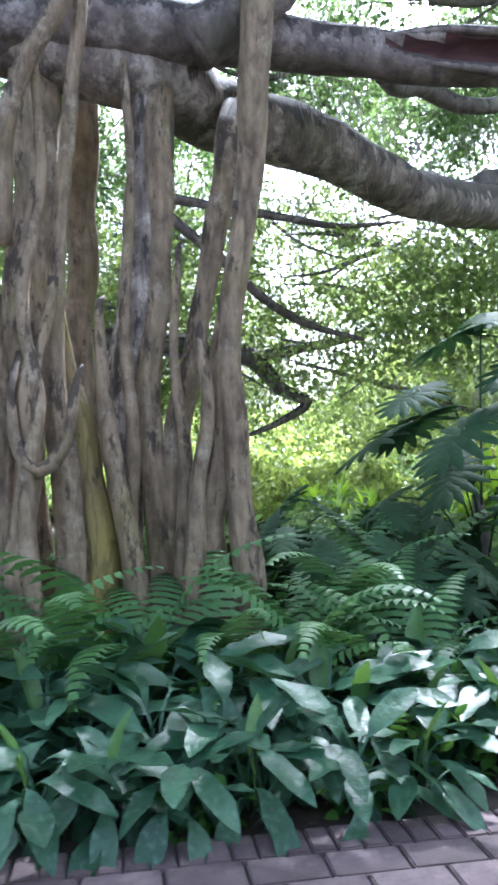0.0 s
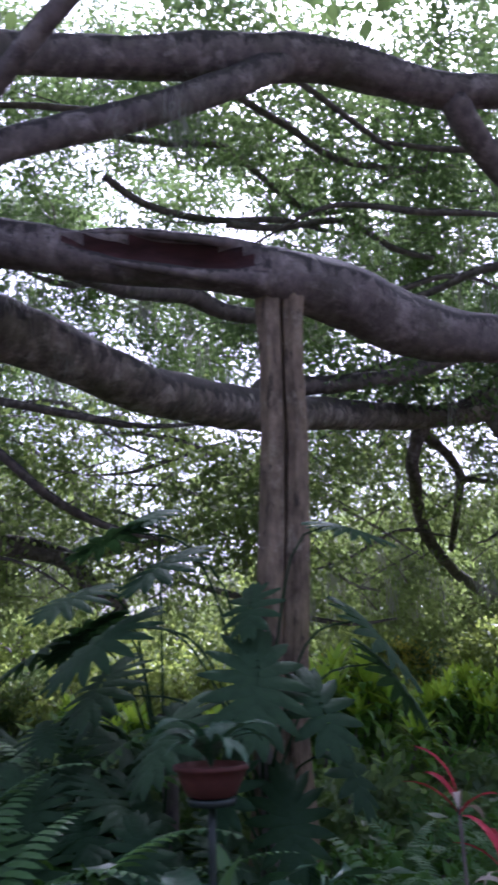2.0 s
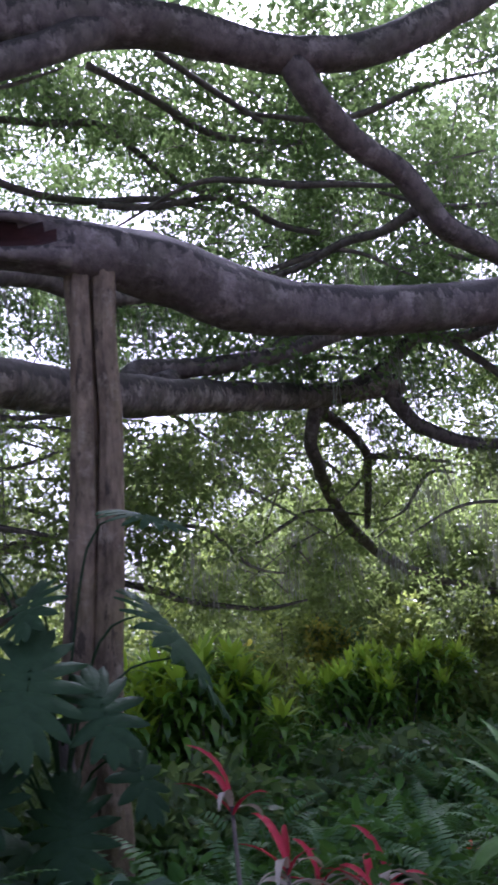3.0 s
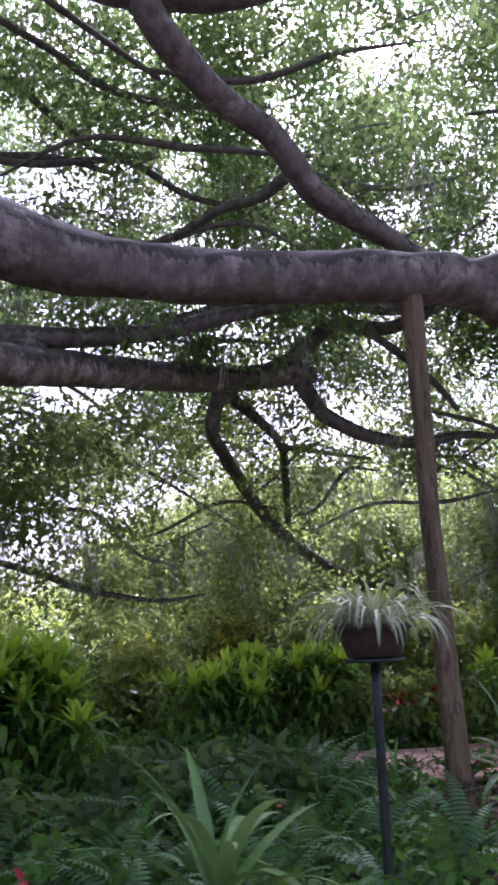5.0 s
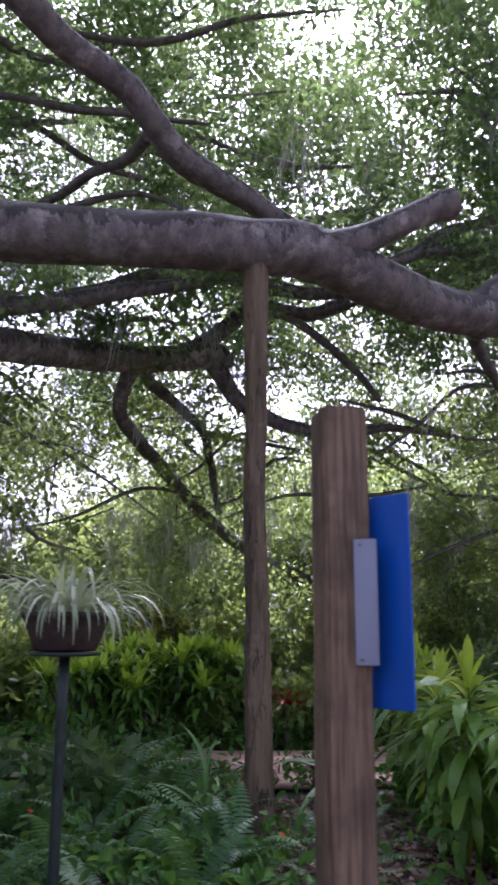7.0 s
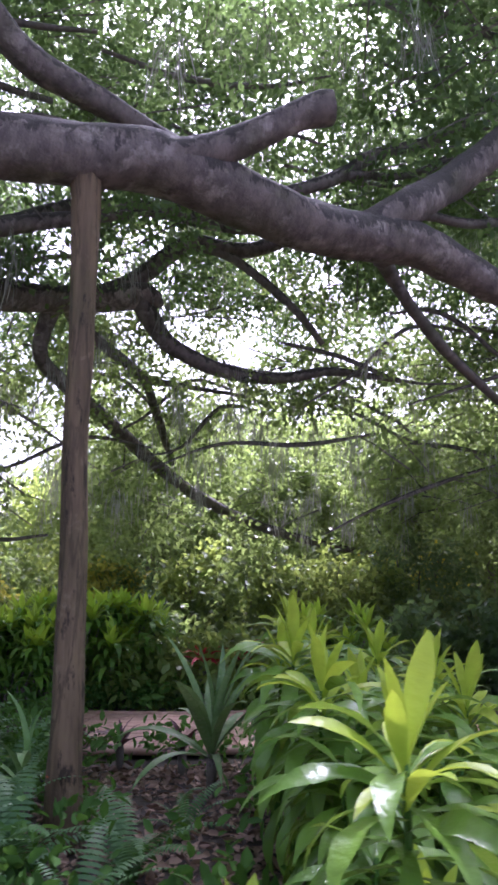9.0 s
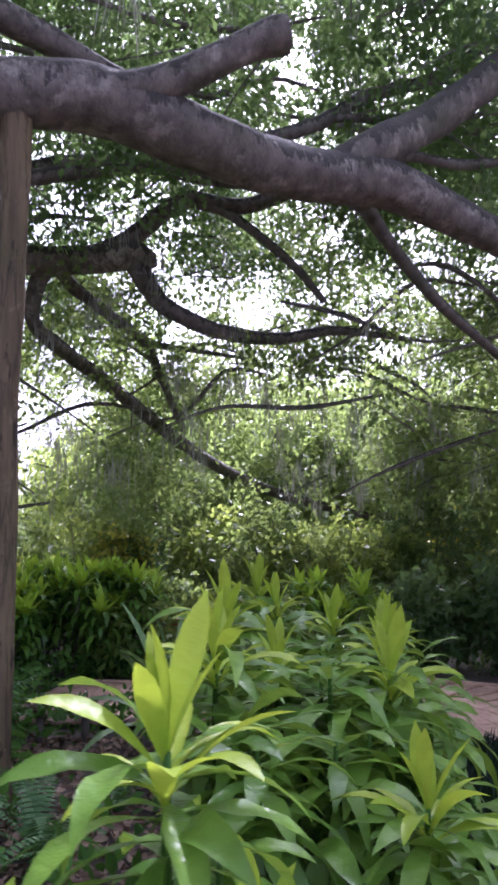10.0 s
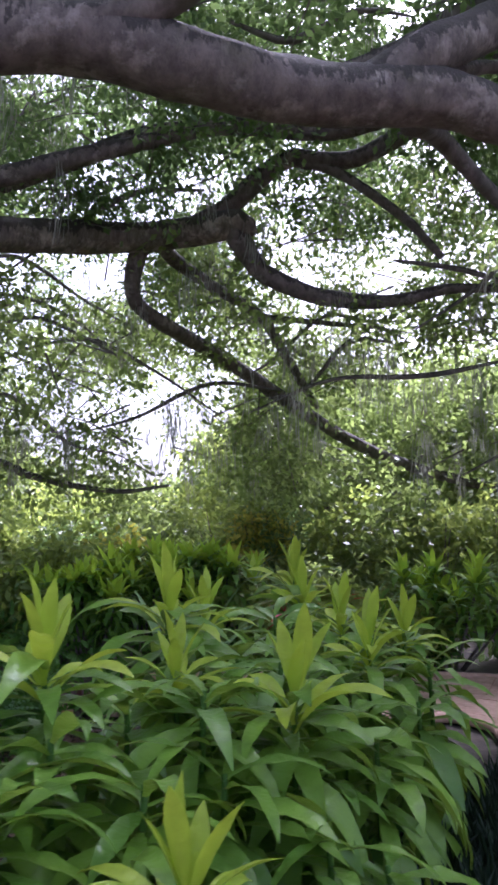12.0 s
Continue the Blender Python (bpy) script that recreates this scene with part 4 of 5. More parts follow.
# ---- bed of broad-leaved plants along the walk ----
BROAD = [blade(rand.uniform(0.56, 0.64), rand.uniform(0.12, 0.145), rise, droop, 0.2, 0.46, 1, 11, rand.uniform(-0.4, 0.4), BED_LEAF, 0.40, 0.20, 0.8, 0.42)
         for rise, droop in ((1.3, 1.5), (1.25, 1.3), (1.15, 1.6), (1.3, 1.85), (1.05, 1.1), (1.3, 1.0))]
BROAD_YOUNG = blade(0.52, 0.09, 1.4, 0.5, 0.6, 0.45, 1, 7, 0.2, BED_YOUNG, 0.36)
BROAD_DEAD = blade(0.45, 0.10, 0.7, 1.9, 0.5, 0.45, 1, 7, 0.9, BED_DEAD, 0.3, 0.2)


def broad_plant(x, y, size, leaves=13, dead=False):
    ob = tagged(empty("broadleaf_plant", (x, y, ground_z(x, y) + 0.01), rand.uniform(0, 6.28)), "dark blue-green broad-leaved bedding plant with glossy drooping leaves", "plant", "bedding plants along the walk")
    for k in range(leaves + 4):
        az = k * 2.4 + rand.uniform(-0.3, 0.3)
        m = Matrix.Translation((0.03 * math.cos(az), 0.03 * math.sin(az), 0.02 + 0.24 * size * (1 - k / (leaves + 4)))) @ leaf_turn(az, rand.uniform(-0.25, 0.30) - 0.35 * (k / leaves - 0.5), rand.uniform(-0.3, 0.3)) @ Matrix.Scale(size * rand.uniform(0.85, 1.12), 4)
        piece("leaf", BROAD[rand.randrange(6)], ob, m)
    if rand.random() < 0.6:
        piece("young_leaf", BROAD_YOUNG, ob, Matrix.Translation((0, 0, 0.1)) @ leaf_turn(rand.uniform(0, 6), 0.1) @ Matrix.Scale(size, 4), "pale green rolled young leaf")
    if dead:
        piece("withered_leaf", BROAD_DEAD, ob, Matrix.Translation((0, 0, 0.1)) @ leaf_turn(rand.uniform(2.6, 3.6), 0.0), "withered orange-brown leaf")
    return ob


for row, (back_off, size) in enumerate(((0.11, 0.88), (0.46, 1.0), (0.78, 1.15), (1.10, 1.22))):
    x = -2.6 + 0.15 * row
    while x < (0.95, 1.6, 2.4, 2.5)[row]:
        broad_plant(x + rand.uniform(-0.06, 0.06), walk_edge(x) + back_off + rand.uniform(-0.07, 0.07), size * rand.uniform(0.88, 1.1), 13, rand.random() < 0.2 and row < 2)
        x += 0.33

# ---- ferns ----
FRONDS = [frond(L, 24, p, FERN, r, d) for L, p, r, d in ((0.85, 0.085, 1.35, 1.5), (0.95, 0.09, 1.25, 1.5), (0.75, 0.08, 1.4, 2.1), (0.65, 0.075, 1.1, 1.4))]


def fern(x, y, size=1.0, n=9, z=0.0):
    ob = tagged(empty("fern", (x, y, ground_z(x, y) + 0.02), rand.uniform(0, 6.28)), "dark green sword fern with arching fronds", "fern", "ferns in the beds")
    for k in range(n):
        piece("frond", FRONDS[rand.randrange(4)], ob, leaf_turn(k * 2.4 + rand.uniform(-0.3, 0.3), rand.uniform(-0.2, 0.25), rand.uniform(-0.3, 0.3)) @ Matrix.Scale(size * rand.uniform(0.8, 1.15), 4))
    return ob


for x, y, s in ((-2.0, 4.65, 1.3), (-1.5, 4.7, 1.4), (-1.0, 4.65, 1.35), (-0.6, 4.75, 1.5), (-0.15, 4.75, 1.25), (0.35, 4.85, 1.35), (0.8, 4.9, 1.2), (1.25, 5.0, 1.2), (1.65, 4.95, 1.1), (-1.25, 4.45, 1.15), (0.6, 5.6, 1.2), (1.1, 5.9, 1.3), (0.1, 4.5, 1.0), (0.9, 4.55, 1.0),
                (2.35, 4.9, 0.9), (2.75, 4.75, 0.8), (2.95, 5.2, 1.0), (3.3, 5.5, 0.95), (2.65, 5.3, 1.0), (3.7, 5.3, 0.8), (3.0, 4.45, 0.65), (2.4, 4.5, 0.7), (3.9, 6.0, 0.9),
                (4.2, 5.2, 0.7), (4.5, 5.8, 0.8), (4.1, 6.6, 0.8), (5.0, 5.6, 0.75), (5.3, 6.4, 0.8), (5.9, 5.9, 0.8), (5.5, 4.9, 0.7), (6.1, 4.9, 0.7), (6.3, 6.2, 0.8), (6.5, 5.3, 0.7), (6.65, 6.7, 0.8),
                (4.4, 6.2, 0.9), (4.8, 6.5, 0.85), (5.2, 5.9, 0.8), (5.6, 6.6, 0.9), (6.0, 6.9, 0.9), (4.3, 7.4, 0.9), (4.7, 7.8, 0.95), (5.3, 7.7, 0.95), (5.9, 8.2, 1.0), (6.4, 8.4, 0.9), (3.6, 6.8, 0.9), (3.3, 6.2, 0.9), (6.2, 5.5, 0.7), (5.1, 8.5, 1.0), (4.0, 7.9, 0.9), (5.7, 5.5, 0.65), (5.0, 4.7, 0.6), (6.5, 7.1, 0.8), (4.5, 5.3, 0.7), (5.9, 9.0, 1.0), (5.2, 9.4, 1.0), (6.5, 9.2, 0.9),
                (4.9, 7.0, 0.8), (5.8, 7.3, 0.8), (7.25, 6.6, 0.85), (7.0, 5.9, 0.7), (7.6, 7.4, 0.6), (6.4, 7.6, 0.7), (7.2, 5.2, 0.55)):
    fern(x, y, s * (1.2 if x < 2 else 1.0), 10 if s > 0.75 else 7)

# ---- the big lobed plant round the thick props ----
LOBED_MESH = [lobed_leaf(0.46, 0.56, LOBED, 8), lobed_leaf(0.52, 0.62, LOBED, 9), lobed_leaf(0.40, 0.50, LOBED, 7)]


def lobed_plant(x, y, stems, tall=1.2):
    ob = tagged(empty("tree_philodendron", (x, y, 0)), "dark blue-green philodendron with large deeply cut leaves climbing the props" if tall > 1 else "low dark green philodendron with deeply cut leaves", "plant")
    for az, reach, h, size, nod in stems:
        tip = (math.sin(-az) * reach, math.cos(az) * reach, h)
        stalk = piece("leaf_stalk", tube([(0.02 * math.sin(-az), 0.02, h * 0.45, 0.009), (tip[0] * 0.45, tip[1] * 0.45, h * 0.92, 0.008), (tip[0], tip[1], tip[2], 0.005)], LOBED, 6, 0.1), ob)
        piece("leaf", LOBED_MESH[rand.randrange(3)], ob, Matrix.Translation(tip) @ leaf_turn(az, nod, rand.uniform(-0.3, 0.3)) @ Matrix.Scale(size, 4))
    piece("stem", tube([(0, 0.1, -0.1, 0.06), (0.05, 0.12, tall * 0.5, 0.055), (0, 0.15, tall, 0.045)], BARK_DARK, 10, 0.1), ob)
    return ob


lobed_plant(2.35, 5.75, [(3.0, 0.55, 1.55, 1.15, -0.9), (2.4, 0.75, 1.25, 1.0, -0.7), (3.6, 0.55, 1.35, 1.05, -0.9), (4.1, 0.7, 1.75, 1.0, -0.8), (1.9, 0.9, 1.75, 1.1, -0.6), (1.4, 0.9, 1.35, 1.0, -0.7), (2.7, 0.6, 0.95, 0.9, -1.0), (2.1, 0.6, 2.15, 1.1, -0.5),
                         (1.6, 0.85, 2.35, 1.0, -0.4), (3.9, 0.6, 1.0, 0.9, -1.0), (4.5, 0.75, 1.5, 0.9, -0.9), (1.2, 1.1, 1.8, 0.95, -0.5), (2.9, 0.35, 1.9, 0.9, -0.7), (4.3, 0.5, 2.35, 0.8, -0.3), (3.3, 0.45, 0.8, 0.9, -1.1), (1.0, 0.8, 1.0, 0.9, -0.7)])
lobed_plant(1.75, 6.3, [(2.6, 0.6, 1.5, 1.0, -0.6), (1.7, 0.7, 1.7, 1.0, -0.5), (3.3, 0.55, 1.2, 0.9, -0.7), (1.2, 0.7, 1.2, 0.9, -0.6), (0.8, 0.6, 1.8, 0.9, -0.4), (2.2, 0.6, 2.0, 1.0, -0.4), (3.0, 0.4, 2.5, 0.9, -0.3)])

for lx, ly, lh in ((0.55, 6.0, 0.75), (1.1, 5.9, 0.7), (1.5, 5.6, 0.6), (0.9, 6.7, 0.95), (0.3, 6.8, 0.9)):
    lobed_plant(lx, ly, [(k * 2.4 + lx, rand.uniform(0.35, 0.65), lh * rand.uniform(0.7, 1.25), rand.uniform(0.7, 1.0), rand.uniform(-0.8, -0.3)) for k in range(11)], 0.45)

# ---- pot on a stand beside the props ----
pot_stand = tagged(empty("plant_stand", (1.95, 4.25, -0.03)), "slim green metal plant stand", "plant stand")
piece("pole", tube([(0, 0, 0, 0.018), (0, 0, 0.5, 0.017), (0, 0, 0.975, 0.017)], POLE_GREEN, 12, 0.2, 0.0), pot_stand)
piece("tray", lathe([(0.02, 0.955), (0.10, 0.96), (0.11, 0.985), (0.10, 0.99)], POLE_GREEN), pot_stand)
clay = tagged(empty("flower_pot", (1.95, 4.25, 0.96)), "shallow terracotta bowl with broad strap leaves", "flower pot")
piece("bowl", lathe([(0.08, 0.0), (0.105, 0.01), (0.14, 0.075), (0.152, 0.11), (0.163, 0.112), (0.165, 0.132), (0.152, 0.134), (0.142, 0.115), (0.02, 0.105)], TERRACOTTA), clay)
POT_LEAF = [blade(0.42, 0.075, 1.2, 2.2, 0.3, 0.45, 1, 8, 0.3, BED_LEAF, 0.1), blade(0.36, 0.08, 1.0, 1.6, 0.3, 0.45, 1, 8, -0.3, BED_LEAF, 0.1)]
for k in range(15):
    piece("leaf", POT_LEAF[k % 2], clay, Matrix.Translation((0, 0, 0.12)) @ leaf_turn(k * 2.4, rand.uniform(-0.1, 0.35), rand.uniform(-0.2, 0.2)) @ Matrix.Scale(rand.uniform(0.8, 1.1), 4))

# ---- red and cream cordylines ----
RED = [blade(0.34, 0.035, 1.0, 1.2, 0.4, 0.4, 1, 6, 0.5, RED_LEAF), blade(0.28, 0.04, 0.8, 0.9, 0.4, 0.4, 1, 6, -0.3, RED_LEAF)]
PALE = [blade(0.26, 0.055, 0.7, 1.5, 0.3, 0.4, 1, 6, 0.5, PALE_LEAF), blade(0.30, 0.045, 0.9, 1.9, 0.3, 0.4, 1, 6, -0.6, PALE_LEAF)]


def cordyline(x, y, h, n, upright=False):
    ob = tagged(empty("cordyline", (x, y, -0.03)), "cordyline with red and cream strap leaves", "plant", "red plants in the bed")
    piece("stem", tube([(0, 0, 0, 0.012), (0.01, 0, h * 0.5, 0.011), (0, 0, h, 0.009)], BARK_DARK, 8, 0.1), ob)
    for k in range(n):
        me = (RED + PALE)[(k * 3 + k // 4) % 4]
        piece("leaf", me, ob, Matrix.Translation((0, 0, h - 0.012 * k)) @ leaf_turn(k * 2.4 + 0.4, rand.uniform(-0.5, 0.3)) @ Matrix.Scale(rand.uniform(0.8, 1.15), 4))
    if upright:
        piece("leaf", RED[0], ob, Matrix.Translation((0, 0, h)) @ leaf_turn(1.2, 0.55) @ Matrix.Scale(1.1, 4))
    return ob


cordyline(3.2, 4.75, 0.83, 5, True)
for x, y, h, n in ((3.45, 4.85, 0.52, 9), (3.62, 4.95, 0.42, 11), (3.85, 4.85, 0.38, 11), (3.55, 4.65, 0.30, 9), (4.0, 5.1, 0.36, 9), (3.75, 4.6, 0.3, 9)):
    cordyline(x, y, h, n)

# ---- pale lily, striped agave, small plum rosettes ----
STRAP = [blade(0.80, 0.062, 1.25, 1.15, 0.3, 0.35, 1, 9, 0.2, LILY), blade(0.74, 0.058, 1.1, 1.7, 0.3, 0.35, 1, 9, -0.2, LILY), blade(0.74, 0.066, 1.35, 0.75, 0.35, 0.35, 1, 9, 0.1, LILY), blade(0.55, 0.10, 0.9, 2.4, 0.25, 0.4, 1, 9, 0.4, LILY)]
STRIPED = [blade(0.95, 0.085, 1.35, 0.5, 0.4, 0.45, 1, 9, 0.1, AGAVE), blade(0.9, 0.08, 1.1, 0.9, 0.4, 0.45, 1, 9, -0.2, AGAVE), blade(0.8, 0.07, 0.9, 1.2, 0.4, 0.45, 1, 9, 0.3, AGAVE)]
PLUMS = [blade(0.34, 0.05, 1.1, 1.0, 0.3, 0.4, 1, 6, 0.2, PLUM)]


def rosette(name, x, y, z, meshes, n, label, spread=0.35, size=1.0):
    ob = tagged(empty(name, (x, y, z), rand.uniform(0, 6.28)), label, "plant")
    piece("stem", tube([(0, 0, -z - 0.05, 0.035 * size), (0, 0, 0, 0.04 * size), (0, 0, 0.05, 0.025 * size)], BARK_DARK, 8, 0.1), ob)
    for k in range(n):
        piece("leaf", meshes[k % len(meshes)], ob, Matrix.Translation((0, 0, 0.03 * (1 - k / n))) @ leaf_turn(k * 2.4, rand.uniform(-spread, spread) - 0.5 * (k / n - 0.4), rand.uniform(-0.15, 0.15)) @ Matrix.Scale(size * rand.uniform(0.85, 1.12), 4))
    return ob


rosette("crinum_lily", 4.75, 4.85, 0.38, STRAP, 19, "pale green lily with long arching strap leaves")
rosette("crinum_lily", 6.6, 7.9, 0.15, STRAP, 9, "pale green lily with long arching strap leaves", 0.3, 0.8)
rosette("striped_agave", 7.9, 8.35, 0.22, STRIPED, 18, "upright agave with cream-striped green leaves")
for x, y in ((7.25, 9.4), (7.75, 9.1), (6.9, 9.3)):
    rosette("plum_cordyline", x, y, 0.12, PLUMS, 14, "small plum-coloured cordyline beside the brick path", 0.4, 0.9)
for x, y in ((8.3, 12.5), (8.8, 12.7)):
    rosette("red_cordyline", x, y, 0.5, RED, 20, "bright red cordyline behind the brick path", 0.4, 1.3)

# ---- basket of spider plant on a pole ----
stand = tagged(empty("basket_stand", (5.6, 5.2, -0.03)), "dark green metal pole with a round plate", "plant stand")
piece("pole", tube([(0, 0, 0, 0.025), (0, 0, 0.7, 0.024), (0, 0, 1.40, 0.024)], POLE_GREEN, 14, 0.2, 0.0), stand)
piece("plate", lathe([(0.02, 1.39), (0.15, 1.395), (0.155, 1.41), (0.02, 1.415)], POLE_GREEN), stand)
basket = tagged(empty("planter_basket", (5.6, 5.2, 1.385)), "dark brown basket overflowing with variegated spider plant", "planter")
piece("basket", lathe([(0.125, 0.0), (0.135, 0.008), (0.150, 0.05), (0.168, 0.10), (0.182, 0.135), (0.192, 0.14), (0.192, 0.16), (0.178, 0.162), (0.165, 0.14), (0.02, 0.13)], BLACK_POT, 36, 0.012), basket)
RIBBON = [blade(L, 0.020, r, d, 0.35, 0.3, 1, 8, t, SPIDER) for L, r, d, t in ((0.40, 1.1, 2.2, 0.3), (0.34, 0.9, 2.4, -0.4), (0.46, 1.2, 2.7, 0.2), (0.30, 1.3, 1.3, 0.2), (0.42, 0.7, 2.0, -0.2))]
for k in range(150):
    az = rand.uniform(0, 6.28)
    r = 0.15 * math.sqrt(rand.random())
    piece("leaf", RIBBON[k % 5], basket, Matrix.Translation((-r * math.sin(az), r * math.cos(az), 0.14)) @ leaf_turn(az + rand.uniform(-0.5, 0.5), rand.uniform(-0.2, 0.3)) @ Matrix.Scale(rand.uniform(0.75, 1.15), 4))

# ---- timber post with blue sign and grey plate ----
post = tagged(empty("sign_post", (6.37, 3.66, -0.05), radians(2)), "square weathered brown timber post holding a blue sign", "post")
shaft = box(0.128, 0.128, 2.14, TIMBER, 0.008, 0.008, 14)
piece("shaft", shaft, post, Matrix.Translation((0, 0, 1.07)))
board = tagged(empty("blue_sign", (6.482, 3.59, 1.555), radians(-60)), "plain bright blue plastic sign seen from its edge", "sign")
piece("panel", box(0.15, 0.012, 0.565, BLUE, 0.003), board)
plate = tagged(empty("grey_plate", (6.412, 3.573, 1.55), radians(-30)), "small pale grey plate screwed to the post", "plate")
piece("panel", box(0.062, 0.006, 0.33, GREY_TAG, 0.002), plate)
for z in (0.15, -0.15):
    piece("screw", lathe([(0.004, 0), (0.005, 0.002), (0.002, 0.004)], SCREW, 10), plate, Matrix.Translation((-0.012, -0.003, z)) @ Matrix.Rotation(radians(90), 4, "X"))

# ---- corn plants: the tall bright bush near the end of the walk ----
CORN_LEAF = [blade(L, w, r, d, 0.22, 0.5, 1, 10, t, CORN, 0, 0.14, 0.95) for L, w, r, d, t in ((0.42, 0.080, 0.5, 1.25, 0.3), (0.38, 0.084, 0.45, 0.85, -0.3), (0.46, 0.078, 0.55, 1.5, 0.4), (0.36, 0.076, 0.65, 1.2, -0.4), (0.40, 0.088, 0.35, 0.9, 0.2))]
CORN_YOUNG = [blade(L, w, r, d, 0.34, 0.60, 1, 9, t, CORN_TIP, 0, 0.06, 0.8) for L, w, r, d, t in ((0.34, 0.072, 1.50, 0.15, 0.2), (0.31, 0.068, 1.32, 0.30, -0.3), (0.36, 0.072, 1.0, 0.9, 0.4), (0.38, 0.068, 0.75, 1.2, -0.3))]


def corn_plant(x, y, h, n=22, size=1.0, crowned=True):
    ob = tagged(empty("corn_plant", (x, y, -0.04), rand.uniform(0, 6.28)), "corn plant with yellow-green tips and glossy drooping leaves" if crowned else "corn plant with glossy deep green drooping leaves", "plant", "corn plants in the bush")
    lean = (rand.uniform(-0.05, 0.05), rand.uniform(-0.05, 0.05))
    piece("stem", tube([(0, 0, 0, 0.014), (lean[0] * 0.5, lean[1] * 0.5, h * 0.5, 0.012), (lean[0], lean[1], h, 0.009)], COVER, 8, 0.1), ob)
    for k in range(n):
        t = k / (n - 1)
        z = h * (0.10 + 0.88 * t ** 0.55)
        m = Matrix.Translation((lean[0] * z / h, lean[1] * z / h, z)) @ leaf_turn(k * 2.4 + rand.uniform(-0.25, 0.25), -1.05 + 1.15 * t ** 1.6 + rand.uniform(-0.3, 0.25), rand.uniform(-0.35, 0.35)) @ Matrix.Scale(size * rand.uniform(0.8, 1.1), 4)
        piece("leaf", CORN_LEAF[rand.randrange(5)], ob, m)
    for k in range(13 if crowned else 0):
        m = Matrix.Translation((lean[0], lean[1], h - 0.010 * k)) @ leaf_turn(k * 2.4, rand.uniform(-0.12, 0.08), rand.uniform(-0.2, 0.2)) @ Matrix.Scale(size * rand.uniform(0.8, 1.05), 4)
        piece("young_leaf", CORN_YOUNG[0 if k < 2 else 1 if k < 5 else 2 + k % 2], ob, m, "yellow-green young leaf")
    return ob


# plants that end in a bright upright rosette, then the leafy ones between them
for x, y, h, size in ((7.82, 3.88, 1.14, 0.9), (7.45, 4.02, 0.62, 0.85), (8.60, 4.85, 0.74, 0.9), (8.80, 5.85, 0.98, 0.95), (8.02, 5.60, 1.10, 1.0), (8.15, 6.70, 1.16, 1.0), (8.22, 7.40, 1.08, 0.9), (9.08, 6.90, 1.00, 0.85),
                      (9.25, 7.50, 1.00, 0.85), (8.56, 8.80, 1.20, 1.1), (8.70, 8.40, 1.10, 1.0), (8.35, 6.10, 1.00, 0.8), (8.10, 4.40, 0.55, 0.8), (8.95, 7.60, 1.05, 0.9)):
    corn_plant(x, y, h, 54 if h > 0.8 else 34, size)
for x, y, h in ((8.15, 4.95, 0.85), (8.40, 5.25, 0.86), (8.0, 5.2, 0.85), (8.62, 5.45, 0.84), (8.25, 5.75, 0.90), (8.55, 5.95, 0.92), (8.30, 6.45, 0.95), (8.65, 6.45, 0.95), (8.95, 6.35, 0.85), (8.45, 6.95, 1.0), (8.75, 7.0, 0.95),
                (8.6, 7.6, 1.0), (8.85, 6.05, 0.75), (8.35, 4.62, 0.62), (7.95, 4.65, 0.72), (8.45, 8.1, 0.95), (9.05, 7.25, 0.85), (8.75, 5.2, 0.62), (8.5, 4.5, 0.42),
                (8.75, 4.95, 0.45), (8.95, 5.6, 0.6), (8.2, 4.2, 0.42), (7.65, 4.15, 0.5), (8.95, 8.0, 0.9), (8.15, 5.35, 0.95), (8.5, 5.65, 0.95), (8.75, 6.7, 0.98), (8.45, 6.3, 0.9), (9.1, 6.1, 0.75), (9.3, 6.7, 0.8), (9.0, 5.2, 0.5), (9.4, 7.2, 0.85), (9.15, 5.65, 0.55)):
    corn_plant(x, y, h * rand.uniform(0.95, 1.08), 44 if h > 0.7 else 26, rand.uniform(0.85, 1.0), False)


def strap_cloud(name, bases, az, rise, droop, length, width, material):
    """Arching strap leaves in one mesh: each leaves its base at the angle rise and bends down by droop."""
    n = len(bases)
    out = np.column_stack([np.cos(az), np.sin(az), np.zeros(n)])
    side = np.column_stack([-np.sin(az), np.cos(az), np.zeros(n)])
    at = np.array(bases, float)
    rings = []
    for k, w in enumerate((0.35, 0.95, 1.0, 0.72, 0.04)):
        half = side * (length * width * 0.5 * w)[:, None]
        rings += [at - half, at + half]
        ang = rise - droop * (k / 3.0) ** 1.3
        at = at + (out * np.cos(ang)[:, None] + np.array([0, 0, 1.0]) * np.sin(ang)[:, None]) * (length / 4)[:, None]
    verts = np.stack(rings, 1).reshape(-1, 3)
    quads = (np.arange(n)[:, None, None] * 10 + np.array([(0, 1, 3, 2), (2, 3, 5, 4), (4, 5, 7, 6), (6, 7, 9, 8)])[None]).reshape(-1, 4)
    return mesh_of(name, verts, quads, material, True)


